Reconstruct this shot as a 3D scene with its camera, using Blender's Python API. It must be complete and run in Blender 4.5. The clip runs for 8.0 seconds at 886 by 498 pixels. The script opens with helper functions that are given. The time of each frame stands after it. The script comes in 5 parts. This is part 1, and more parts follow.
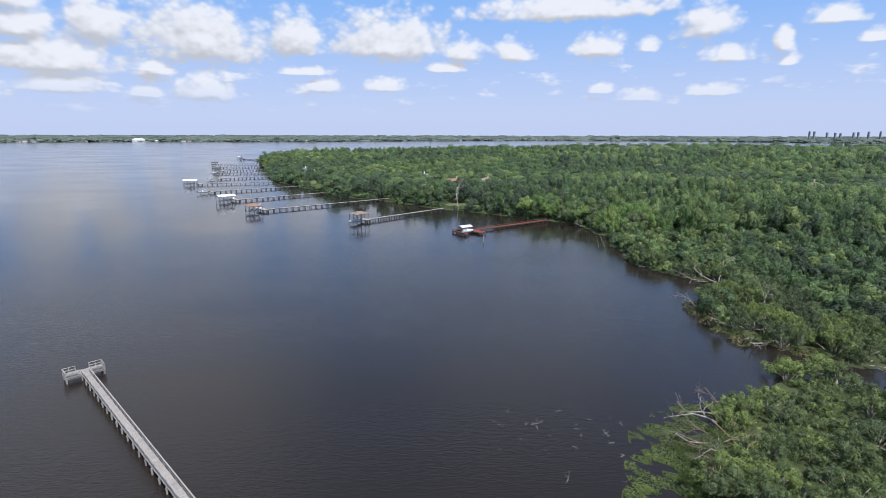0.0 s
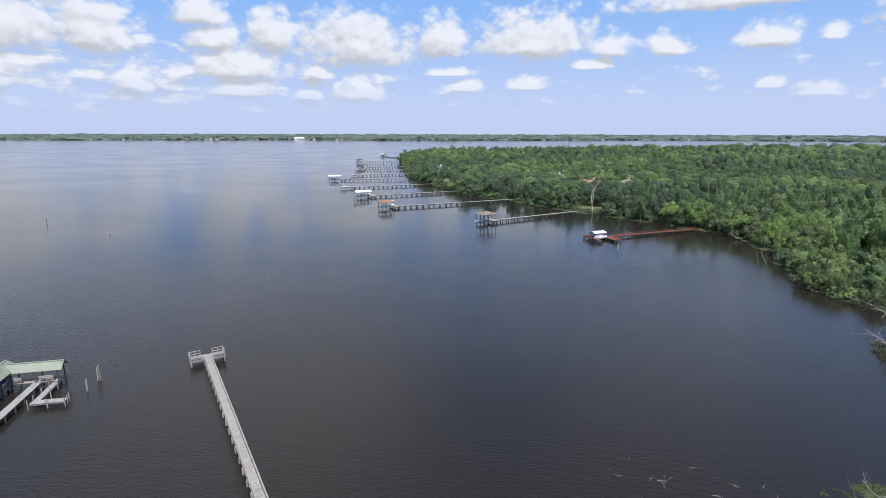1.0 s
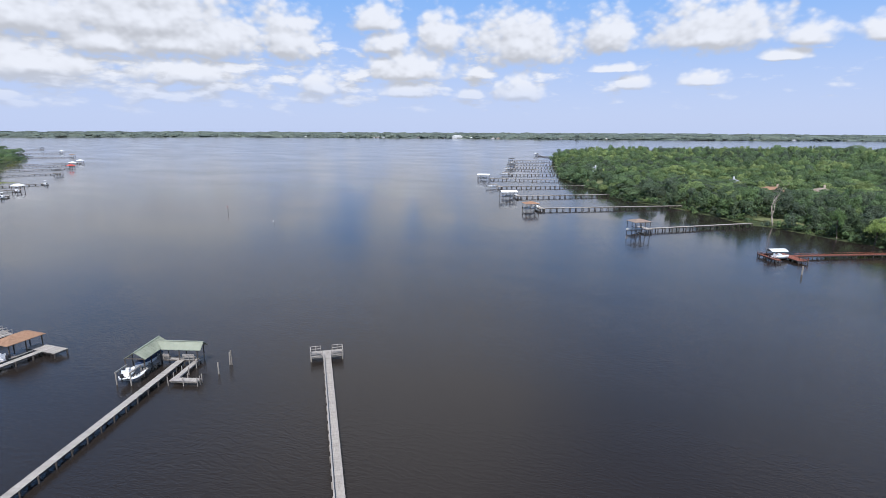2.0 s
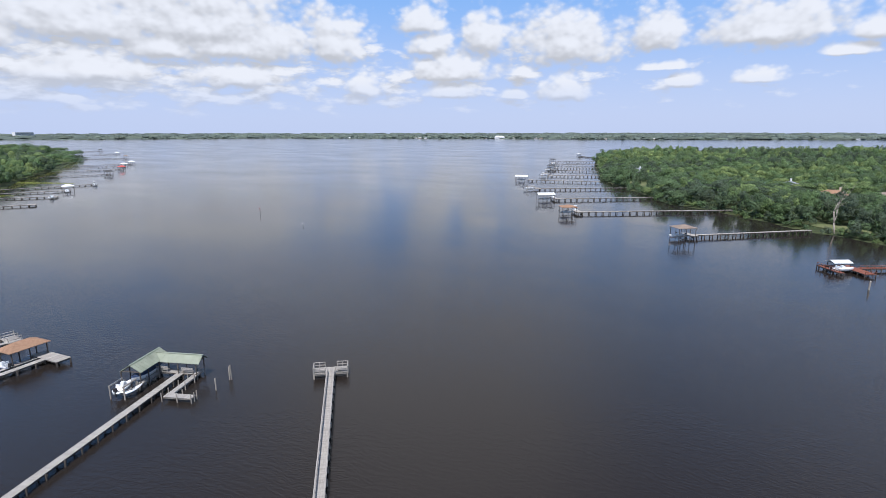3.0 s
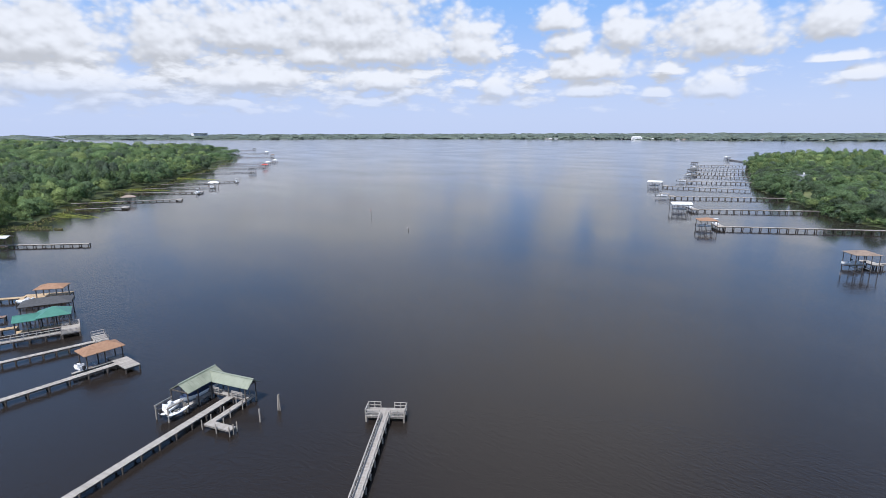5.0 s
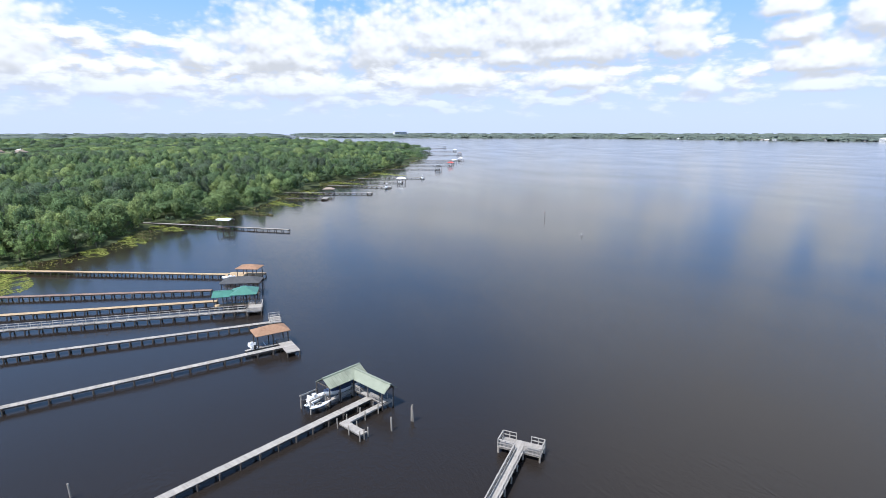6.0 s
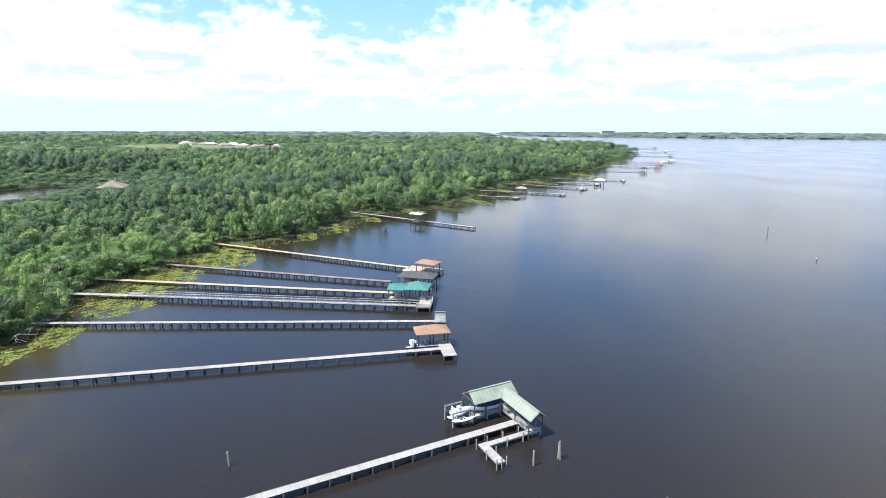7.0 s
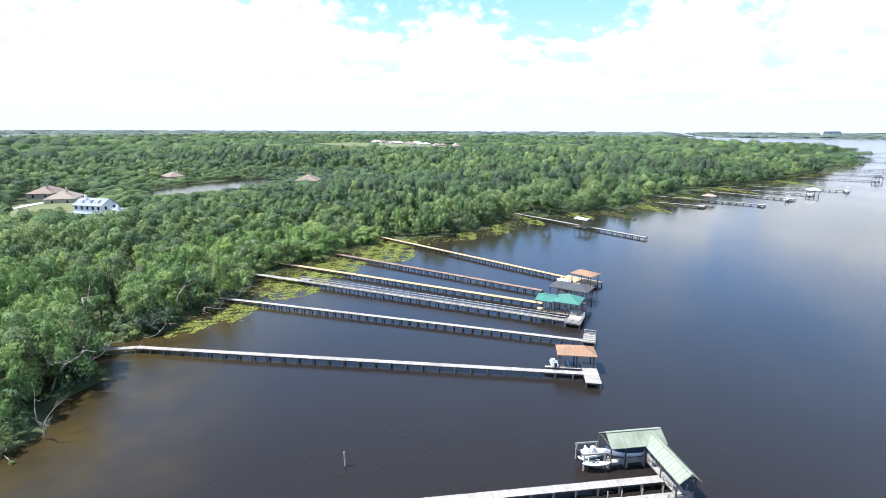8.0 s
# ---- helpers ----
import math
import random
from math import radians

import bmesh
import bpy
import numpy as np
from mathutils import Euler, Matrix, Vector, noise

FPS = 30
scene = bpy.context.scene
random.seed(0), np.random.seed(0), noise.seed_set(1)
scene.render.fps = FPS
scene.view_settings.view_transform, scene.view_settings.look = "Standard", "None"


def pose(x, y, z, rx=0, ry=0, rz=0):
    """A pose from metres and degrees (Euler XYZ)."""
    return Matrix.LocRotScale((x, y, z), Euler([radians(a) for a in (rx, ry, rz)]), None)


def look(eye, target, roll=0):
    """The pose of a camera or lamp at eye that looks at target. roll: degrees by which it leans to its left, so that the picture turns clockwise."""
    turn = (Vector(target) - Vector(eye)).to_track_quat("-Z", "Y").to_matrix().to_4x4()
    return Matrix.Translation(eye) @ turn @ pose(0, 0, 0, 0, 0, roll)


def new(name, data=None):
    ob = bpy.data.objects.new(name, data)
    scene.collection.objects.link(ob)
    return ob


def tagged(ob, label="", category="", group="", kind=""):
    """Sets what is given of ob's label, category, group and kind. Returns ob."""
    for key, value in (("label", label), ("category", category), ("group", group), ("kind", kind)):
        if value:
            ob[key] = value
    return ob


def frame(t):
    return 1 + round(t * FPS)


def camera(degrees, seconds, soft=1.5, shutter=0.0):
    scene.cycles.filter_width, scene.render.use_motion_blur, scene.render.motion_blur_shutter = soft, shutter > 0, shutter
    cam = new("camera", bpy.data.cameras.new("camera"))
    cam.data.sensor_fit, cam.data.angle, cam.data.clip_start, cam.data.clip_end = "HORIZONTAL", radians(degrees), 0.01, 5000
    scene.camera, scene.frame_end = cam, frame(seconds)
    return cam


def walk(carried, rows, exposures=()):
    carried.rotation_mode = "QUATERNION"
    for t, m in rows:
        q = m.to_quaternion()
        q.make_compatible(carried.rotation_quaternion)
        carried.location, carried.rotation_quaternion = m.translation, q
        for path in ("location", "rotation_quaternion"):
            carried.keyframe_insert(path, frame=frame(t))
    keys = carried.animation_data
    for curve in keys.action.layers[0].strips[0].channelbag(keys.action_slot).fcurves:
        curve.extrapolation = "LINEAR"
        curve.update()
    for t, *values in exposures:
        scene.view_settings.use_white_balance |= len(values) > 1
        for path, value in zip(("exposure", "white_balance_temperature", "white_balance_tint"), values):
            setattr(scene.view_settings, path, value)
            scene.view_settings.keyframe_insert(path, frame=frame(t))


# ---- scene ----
cam = camera(79.8, 8.0, soft=0.75)
# metres; the way over the water, level at about 39 m
PATH = [
    (0, (1.15, -10.79, 39.31), (1.23, 28.28, 30.74), 0.12),
    (0.5, (2.15, -6.55, 39.06), (-2.98, 32.18, 30.46), 0.17),
    (1, (3.16, -2.55, 38.92), (-6.63, 35.25, 30.27), 0.11),
    (1.5, (3.90, 1.66, 38.90), (-10.97, 37.75, 30.20), 0.12),
    (2, (4.05, 6.20, 38.93), (-16.04, 39.65, 30.16), 0.24),
    (3.5, (3.16, 19.51, 39.01), (-19.66, 51.18, 30.27), -0.08),
    (4, (1.98, 23.88, 39.07), (-21.18, 55.30, 30.34), -0.15),
    (5.5, (-3.09, 34.96, 39.38), (-36.69, 54.84, 30.68), -0.05),
    (6, (-5.55, 38.72, 39.41), (-42.02, 52.65, 30.68), 0.01),
    (6.5, (-8.32, 41.96, 39.41), (-46.63, 49.36, 30.62), 0.04),
    (7, (-11.47, 44.65, 39.40), (-50.48, 44.30, 30.57), 0.14),
    (7.5, (-14.88, 46.58, 39.38), (-53.30, 39.81, 30.52), 0.21),
    (8, (-18.29, 47.89, 39.32), (-55.11, 35.03, 30.45), 0.20),
]
EXPOSURES = [(0.0, 0.06, 6150, 12), (4.0, 0.06, 6150, 12), (5.5, 0.18, 6100, 11), (6.5, 0.62, 6050, 9), (7.2, 0.84, 6050, 8), (8.0, 0.95, 6050, 8)]
walk(cam, [(t, look(eye, target, roll)) for t, eye, target, roll in PATH], EXPOSURES)

# ---- world: midday sky with fair-weather cumulus, and the sun ----
SUN_AZ, SUN_EL = radians(152), radians(60)      # clockwise from +y
SKY, CLOUD_LIT, CLOUD_BASE = 0.10, 0.87, 0.56

# the larger clouds: compass degrees, elevation of the flat base, half width, height
CLOUDS_N = [(-31.5, 8.2, 3.0, 3.2), (-36.2, 8.1, 2.0, 2.0), (-23.1, 7.2, 6.2, 4.8), (-14.6, 8.0, 3.1, 3.2), (-5.4, 7.7, 6.4, 4.0),
            (2.2, 7.4, 2.1, 1.8), (7.1, 7.3, 2.4, 1.8), (0.4, 6.2, 2.3, 1.0), (15.4, 7.6, 2.7, 2.2), (20.1, 7.7, 1.2, 1.1), (25.1, 8.9, 2.9, 2.5),
            (27.1, 6.5, 2.3, 1.6), (31.4, 7.2, 0.8, 1.7), (32.0, 5.9, 0.9, 0.8), (34.8, 9.1, 2.3, 1.2), (37.8, 7.4, 1.3, 0.9),
            (12.7, 11.1, 10.8, 2.1), (-34.7, 5.2, 3.9, 2.5), (-34.9, 3.5, 3.5, 1.5), (-27.5, 5.5, 1.6, 1.0), (-28.2, 3.3, 1.9, 1.1),
            (-23.0, 3.3, 3.1, 2.2), (-12.3, 4.2, 2.0, 1.2), (-6.0, 4.3, 2.3, 1.2), (-13.9, 5.7, 2.7, 0.7), (16.2, 4.0, 1.4, 0.8),
            (26.1, 3.6, 2.9, 0.9), (19.7, 3.2, 2.6, 1.0)]
CLOUDS_W = [(-46.3, 7.3, 3.1, 3.7), (-52.8, 7.0, 4.8, 3.6), (-61.8, 6.7, 4.2, 3.1), (-68.2, 8.0, 9.8, 4.5), (-37.7, 9.9, 2.6, 2.1),
            (-36.8, 7.8, 2.3, 2.0), (-34.8, 5.4, 4.4, 2.3), (-69.9, 4.3, 4.8, 2.5), (-43.9, 3.7, 2.1, 2.3), (-55.6, 4.4, 5.2, 2.0),
            (-92.8, 6.1, 2.1, 2.4), (-85.5, 6.3, 6.3, 5.2), (-75.9, 6.9, 4.5, 4.4), (-58.4, 8.3, 10.8, 5.6), (-56.7, 7.1, 5.2, 2.9),
            (-67.7, 4.6, 6.3, 2.3), (-83.8, 3.5, 7.3, 2.2), (-95.9, 3.3, 3.4, 2.2), (-107.7, 5.2, 5.2, 5.6), (-115.2, 6.9, 1.9, 2.1),
            (-124.5, 5.1, 6.8, 6.5), (-123.6, 2.5, 8.3, 2.6), (-100.1, 3.3, 5.1, 1.9), (-135.6, 4.6, 15.4, 7.4), (-142.5, 1.7, 13.7, 2.8),
            (-117.6, 6.8, 3.4, 2.4)]
# cover added overhead, mostly out of view, to brighten the water that mirrors it
CLOUDS_H = [(-37.0, 20.0, 24.0, 26.0), (8.0, 22.0, 14.0, 5.0), (-134.0, 7.5, 17.0, 6.0)]


def cloud_group():
    g = bpy.data.node_groups.new("cloud_cover", "ShaderNodeTree")
    g.interface.new_socket("Vector", in_out="INPUT", socket_type="NodeSocketVector")
    g.interface.new_socket("Cover", in_out="OUTPUT", socket_type="NodeSocketFloat")
    g.interface.new_socket("Body", in_out="OUTPUT", socket_type="NodeSocketFloat")
    n, l = g.nodes, g.links
    gi, go = n.new("NodeGroupInput"), n.new("NodeGroupOutput")
    last = None
    for a, e, w, h in CLOUDS_N + [(a, e, w * 1.12, h * 1.15) for a, e, w, h in CLOUDS_W] + CLOUDS_H:
        # a dome over a flat base: it ends sooner downwards than upwards
        halves = []
        for k in (h, -0.32 * h):
            s = n.new("ShaderNodeVectorMath"); s.operation = "MULTIPLY_ADD"
            s.inputs[1].default_value = (1 / w, 1 / k, 0)
            s.inputs[2].default_value = (-a / w, -(e + 0.12 * h) / k, 0)
            l.new(gi.outputs[0], s.inputs[0])
            halves.append(s.outputs[0])
        o = n.new("ShaderNodeVectorMath"); o.operation = "MAXIMUM"
        l.new(halves[0], o.inputs[0]); l.new(halves[1], o.inputs[1])
        d = n.new("ShaderNodeVectorMath"); d.operation = "LENGTH"
        l.new(o.outputs[0], d.inputs[0])
        if last is None:
            last = d.outputs["Value"]
        else:
            m = n.new("ShaderNodeMath"); m.operation = "SMOOTH_MIN"; m.inputs[2].default_value = 0.32
            l.new(last, m.inputs[0]); l.new(d.outputs["Value"], m.inputs[1])
            last = m.outputs[0]
    # small scattered clouds, in flat rows towards the horizon, more of them in the west
    sc = n.new("ShaderNodeVectorMath"); sc.operation = "MULTIPLY"; sc.inputs[1].default_value = (0.5, 1.3, 1)
    l.new(gi.outputs[0], sc.inputs[0])
    puff = n.new("ShaderNodeTexNoise"); puff.inputs["Scale"].default_value = 0.62; puff.inputs["Detail"].default_value = 4
    puff.inputs["Roughness"].default_value = 0.5
    l.new(sc.outputs[0], puff.inputs["Vector"])
    fine = n.new("ShaderNodeTexNoise"); fine.inputs["Scale"].default_value = 0.6; fine.inputs["Detail"].default_value = 6
    fine.inputs["Roughness"].default_value = 0.54
    sf = n.new("ShaderNodeVectorMath"); sf.operation = "MULTIPLY"; sf.inputs[1].default_value = (0.9, 1.25, 1)
    l.new(gi.outputs[0], sf.inputs[0]); l.new(sf.outputs[0], fine.inputs["Vector"])
    xyz = n.new("ShaderNodeSeparateXYZ"); l.new(gi.outputs[0], xyz.inputs[0])
    west = n.new("ShaderNodeMapRange"); west.inputs[1].default_value, west.inputs[2].default_value = 0, -75
    west.inputs[3].default_value, west.inputs[4].default_value = 0.04, 0.27
    l.new(xyz.outputs[0], west.inputs[0])
    bank = n.new("ShaderNodeMapRange"); bank.inputs[1].default_value, bank.inputs[2].default_value = 8.0, 13.0
    bank.inputs[3].default_value, bank.inputs[4].default_value = 1.0, 0.0
    l.new(xyz.outputs[1], bank.inputs[0])
    east = n.new("ShaderNodeMapRange"); east.inputs[1].default_value, east.inputs[2].default_value = -72.0, -48.0
    l.new(xyz.outputs[0], east.inputs[0])
    low = n.new("ShaderNodeMapRange"); low.inputs[1].default_value, low.inputs[2].default_value = 0.8, 3.0
    low.inputs[3].default_value, low.inputs[4].default_value = -0.25, 0.0
    l.new(xyz.outputs[1], low.inputs[0])
    high = n.new("ShaderNodeMapRange"); high.inputs[1].default_value, high.inputs[2].default_value = 5.0, 10.0
    high.inputs[3].default_value, high.inputs[4].default_value = 0.0, -0.12
    l.new(xyz.outputs[1], high.inputs[0])

    def math(op, a, b):
        m = n.new("ShaderNodeMath"); m.operation = op
        for i, v in enumerate((a, b)):
            if isinstance(v, float):
                m.inputs[i].default_value = v
            else:
                l.new(v, m.inputs[i])
        return m.outputs[0]

    vor = n.new("ShaderNodeTexVoronoi"); vor.feature = "SMOOTH_F1"; vor.inputs["Scale"].default_value = 0.75
    l.new(sf.outputs[0], vor.inputs["Vector"])
    billow = math("MULTIPLY", math("SUBTRACT", 0.45, vor.outputs["Distance"]), 0.75)
    vor2 = n.new("ShaderNodeTexVoronoi"); vor2.feature = "SMOOTH_F1"; vor2.inputs["Scale"].default_value = 1.9
    l.new(sf.outputs[0], vor2.inputs["Vector"])
    billow = math("ADD", billow, math("MULTIPLY", math("SUBTRACT", 0.42, vor2.outputs["Distance"]), 0.38))
    big = math("ADD", math("SUBTRACT", 1.12, last), math("ADD", billow, math("MULTIPLY", math("SUBTRACT", fine.outputs[0], 0.5), 0.95)))
    small = math("ADD", math("ADD", math("SUBTRACT", puff.outputs[0], 0.60), math("MULTIPLY", west.outputs[0], bank.outputs[0])), math("ADD", low.outputs[0], high.outputs[0]))
    over = n.new("ShaderNodeMapRange"); over.inputs[1].default_value, over.inputs[2].default_value = 13.0, 20.0
    over.inputs[3].default_value, over.inputs[4].default_value = 0.0, 0.30
    l.new(xyz.outputs[1], over.inputs[0])
    top = n.new("ShaderNodeMapRange"); top.inputs[1].default_value, top.inputs[2].default_value = 20.0, 30.0
    top.inputs[3].default_value, top.inputs[4].default_value = 0.0, -0.40
    l.new(xyz.outputs[1], top.inputs[0])
    small = math("MULTIPLY", math("ADD", math("ADD", small, top.outputs[0]), math("MULTIPLY", over.outputs[0], east.outputs[0])), 3.2)
    l.new(math("MAXIMUM", big, small), go.inputs[0])
    body = math("ADD", math("SUBTRACT", 1.12, last), math("MULTIPLY", billow, 0.55))
    l.new(math("MAXIMUM", body, math("MULTIPLY", small, 0.8)), go.inputs[1])
    return g


def make_world():
    w = bpy.data.worlds.new("sky"); scene.world = w; w.use_nodes = True
    n, l = w.node_tree.nodes, w.node_tree.links
    n.clear()
    out, bg = n.new("ShaderNodeOutputWorld"), n.new("ShaderNodeBackground")
    sky = n.new("ShaderNodeTexSky"); sky.sky_type = "NISHITA"; sky.sun_disc = False
    sky.sun_elevation, sky.sun_rotation = SUN_EL, SUN_AZ
    sky.air_density, sky.dust_density, sky.ozone_density = 1.0, 1.2, 1.4
    tc = n.new("ShaderNodeTexCoord")
    sep = n.new("ShaderNodeSeparateXYZ"); l.new(tc.outputs["Generated"], sep.inputs[0])

    def math(op, a, b=None):
        m = n.new("ShaderNodeMath"); m.operation = op
        for i, v in enumerate((a, b)):
            if v is None:
                continue
            if isinstance(v, (float, int)):
                m.inputs[i].default_value = v
            else:
                l.new(v, m.inputs[i])
        return m.outputs[0]

    az = math("MULTIPLY", math("ARCTAN2", sep.outputs[0], sep.outputs[1]), 57.2958)
    el = math("MULTIPLY", math("ARCSINE", sep.outputs[2]), 57.2958)
    cmb = n.new("ShaderNodeCombineXYZ"); l.new(az, cmb.inputs[0]); l.new(el, cmb.inputs[1])
    g = cloud_group()
    here = n.new("ShaderNodeGroup"); here.node_tree = g; l.new(cmb.outputs[0], here.inputs[0])
    up = n.new("ShaderNodeVectorMath"); up.operation = "ADD"; up.inputs[1].default_value = (0.35, 0.8, 0)
    l.new(cmb.outputs[0], up.inputs[0])
    above = n.new("ShaderNodeGroup"); above.node_tree = g; l.new(up.outputs[0], above.inputs[0])
    alpha = n.new("ShaderNodeMapRange"); alpha.interpolation_type = "SMOOTHSTEP"
    alpha.inputs[1].default_value, alpha.inputs[2].default_value = -0.06, 0.62
    l.new(here.outputs[0], alpha.inputs[0])
    # tops catch the sun, bases lie in the cloud's own shade
    lit = n.new("ShaderNodeMapRange"); lit.interpolation_type = "SMOOTHSTEP"
    lit.inputs[1].default_value, lit.inputs[2].default_value = -0.42, 0.34
    lit.inputs[3].default_value, lit.inputs[4].default_value = CLOUD_BASE, CLOUD_LIT
    l.new(math("SUBTRACT", here.outputs[1], above.outputs[1]), lit.inputs[0])
    ccol = n.new("ShaderNodeVectorMath"); ccol.operation = "SCALE"; ccol.inputs[0].default_value = (0.955, 0.97, 1.0)
    l.new(lit.outputs[0], ccol.inputs["Scale"])
    skyc = n.new("ShaderNodeVectorMath"); skyc.operation = "SCALE"; skyc.inputs["Scale"].default_value = SKY
    l.new(sky.outputs[0], skyc.inputs[0])
    # humid air pales the sky towards the horizon
    pale = n.new("ShaderNodeMapRange"); pale.interpolation_type = "SMOOTHSTEP"
    pale.inputs[1].default_value, pale.inputs[2].default_value = 15.0, 0.0
    l.new(el, pale.inputs[0])
    air = n.new("ShaderNodeMix"); air.data_type = "RGBA"
    air.inputs["A"].default_value, air.inputs["B"].default_value = (0.24, 0.47, 0.88, 1), (0.55, 0.635, 0.85, 1)
    l.new(pale.outputs[0], air.inputs["Factor"])
    haze = n.new("ShaderNodeMapRange"); haze.interpolation_type = "SMOOTHSTEP"
    haze.inputs[1].default_value, haze.inputs[2].default_value = 50.0, 8.0
    haze.inputs[3].default_value, haze.inputs[4].default_value = 0.0, 0.92
    l.new(el, haze.inputs[0])
    mh = n.new("ShaderNodeMix"); mh.data_type = "RGBA"
    l.new(haze.outputs[0], mh.inputs["Factor"]); l.new(skyc.outputs[0], mh.inputs["A"]); l.new(air.outputs["Result"], mh.inputs["B"])
    fade = n.new("ShaderNodeMapRange"); fade.inputs[1].default_value, fade.inputs[2].default_value = 0.5, 5.0
    fade.inputs[3].default_value, fade.inputs[4].default_value = 0.0, 0.97
    l.new(el, fade.inputs[0])
    mc = n.new("ShaderNodeMix"); mc.data_type = "RGBA"
    l.new(math("MULTIPLY", alpha.outputs[0], fade.outputs[0]), mc.inputs["Factor"])
    l.new(mh.outputs["Result"], mc.inputs["A"]); l.new(ccol.outputs[0], mc.inputs["B"])
    l.new(mc.outputs["Result"], bg.inputs["Color"])
    l.new(bg.outputs[0], out.inputs[0])


make_world()
sun_data = bpy.data.lights.new("sun", "SUN")
sun_data.energy, sun_data.angle, sun_data.color = 5.0, radians(0.6), (1.0, 0.96, 0.90)
sun = new("sun", sun_data)
sun_way = Vector((math.sin(SUN_AZ) * math.cos(SUN_EL), math.cos(SUN_AZ) * math.cos(SUN_EL), math.sin(SUN_EL)))
sun.matrix_world = look(sun_way * 300, (0, 0, 0))


# ---- materials ----
def mat(name, a, b, scale=3.0, rough=0.7, metal=0.0, bump=0.0, bump_scale=30.0, obj_var=0.0, island_var=0.0, stretch=(1, 1, 1), grime=0.0, spec=0.4):
    m = bpy.data.materials.new(name); m.use_nodes = True
    n, l = m.node_tree.nodes, m.node_tree.links
    p = n["Principled BSDF"]
    p.inputs["Roughness"].default_value, p.inputs["Metallic"].default_value = rough, metal
    p.inputs["Specular IOR Level"].default_value = spec
    tc = n.new("ShaderNodeTexCoord")
    mp = n.new("ShaderNodeMapping"); mp.inputs["Scale"].default_value = stretch
    l.new(tc.outputs["Object"], mp.inputs[0])
    t1 = n.new("ShaderNodeTexNoise"); t1.inputs["Scale"].default_value = scale; t1.inputs["Detail"].default_value = 6
    l.new(mp.outputs[0], t1.inputs["Vector"])
    rmp = n.new("ShaderNodeMapRange"); rmp.inputs[1].default_value, rmp.inputs[2].default_value = 0.3, 0.7
    l.new(t1.outputs[0], rmp.inputs[0])
    mix = n.new("ShaderNodeMix"); mix.data_type = "RGBA"
    mix.inputs["A"].default_value, mix.inputs["B"].default_value = (*a, 1), (*b, 1)
    l.new(rmp.outputs[0], mix.inputs["Factor"])
    col = mix.outputs["Result"]
    if grime:
        t2 = n.new("ShaderNodeTexNoise"); t2.inputs["Scale"].default_value = 0.35; t2.inputs["Detail"].default_value = 4
        l.new(tc.outputs["Object"], t2.inputs["Vector"])
        r2 = n.new("ShaderNodeMapRange"); r2.inputs[1].default_value, r2.inputs[2].default_value = 0.48, 0.68
        r2.inputs[3].default_value, r2.inputs[4].default_value = 0, grime
        l.new(t2.outputs[0], r2.inputs[0])
        g = n.new("ShaderNodeMix"); g.data_type = "RGBA"
        g.inputs["B"].default_value = (a[0] * 0.45, a[1] * 0.45, a[2] * 0.42, 1)
        l.new(r2.outputs[0], g.inputs["Factor"]); l.new(col, g.inputs["A"])
        col = g.outputs["Result"]
    for var, node, sock in ((obj_var, "ShaderNodeObjectInfo", "Random"), (island_var, "ShaderNodeNewGeometry", "Random Per Island")):
        if var:
            o = n.new(node)
            r = n.new("ShaderNodeMapRange"); r.inputs[3].default_value, r.inputs[4].default_value = 1 - var, 1 + var
            l.new(o.outputs[sock], r.inputs[0])
            h = n.new("ShaderNodeVectorMath"); h.operation = "SCALE"
            l.new(col, h.inputs[0]); l.new(r.outputs[0], h.inputs["Scale"])
            col = h.outputs[0]
    l.new(col, p.inputs["Base Color"])
    if bump:
        t3 = n.new("ShaderNodeTexNoise"); t3.inputs["Scale"].default_value = bump_scale; t3.inputs["Detail"].default_value = 4
        l.new(mp.outputs[0], t3.inputs["Vector"])
        bp = n.new("ShaderNodeBump"); bp.inputs["Strength"].default_value = bump; bp.inputs["Distance"].default_value = 0.02
        l.new(t3.outputs[0], bp.inputs["Height"]); l.new(bp.outputs[0], p.inputs["Normal"])
    return m


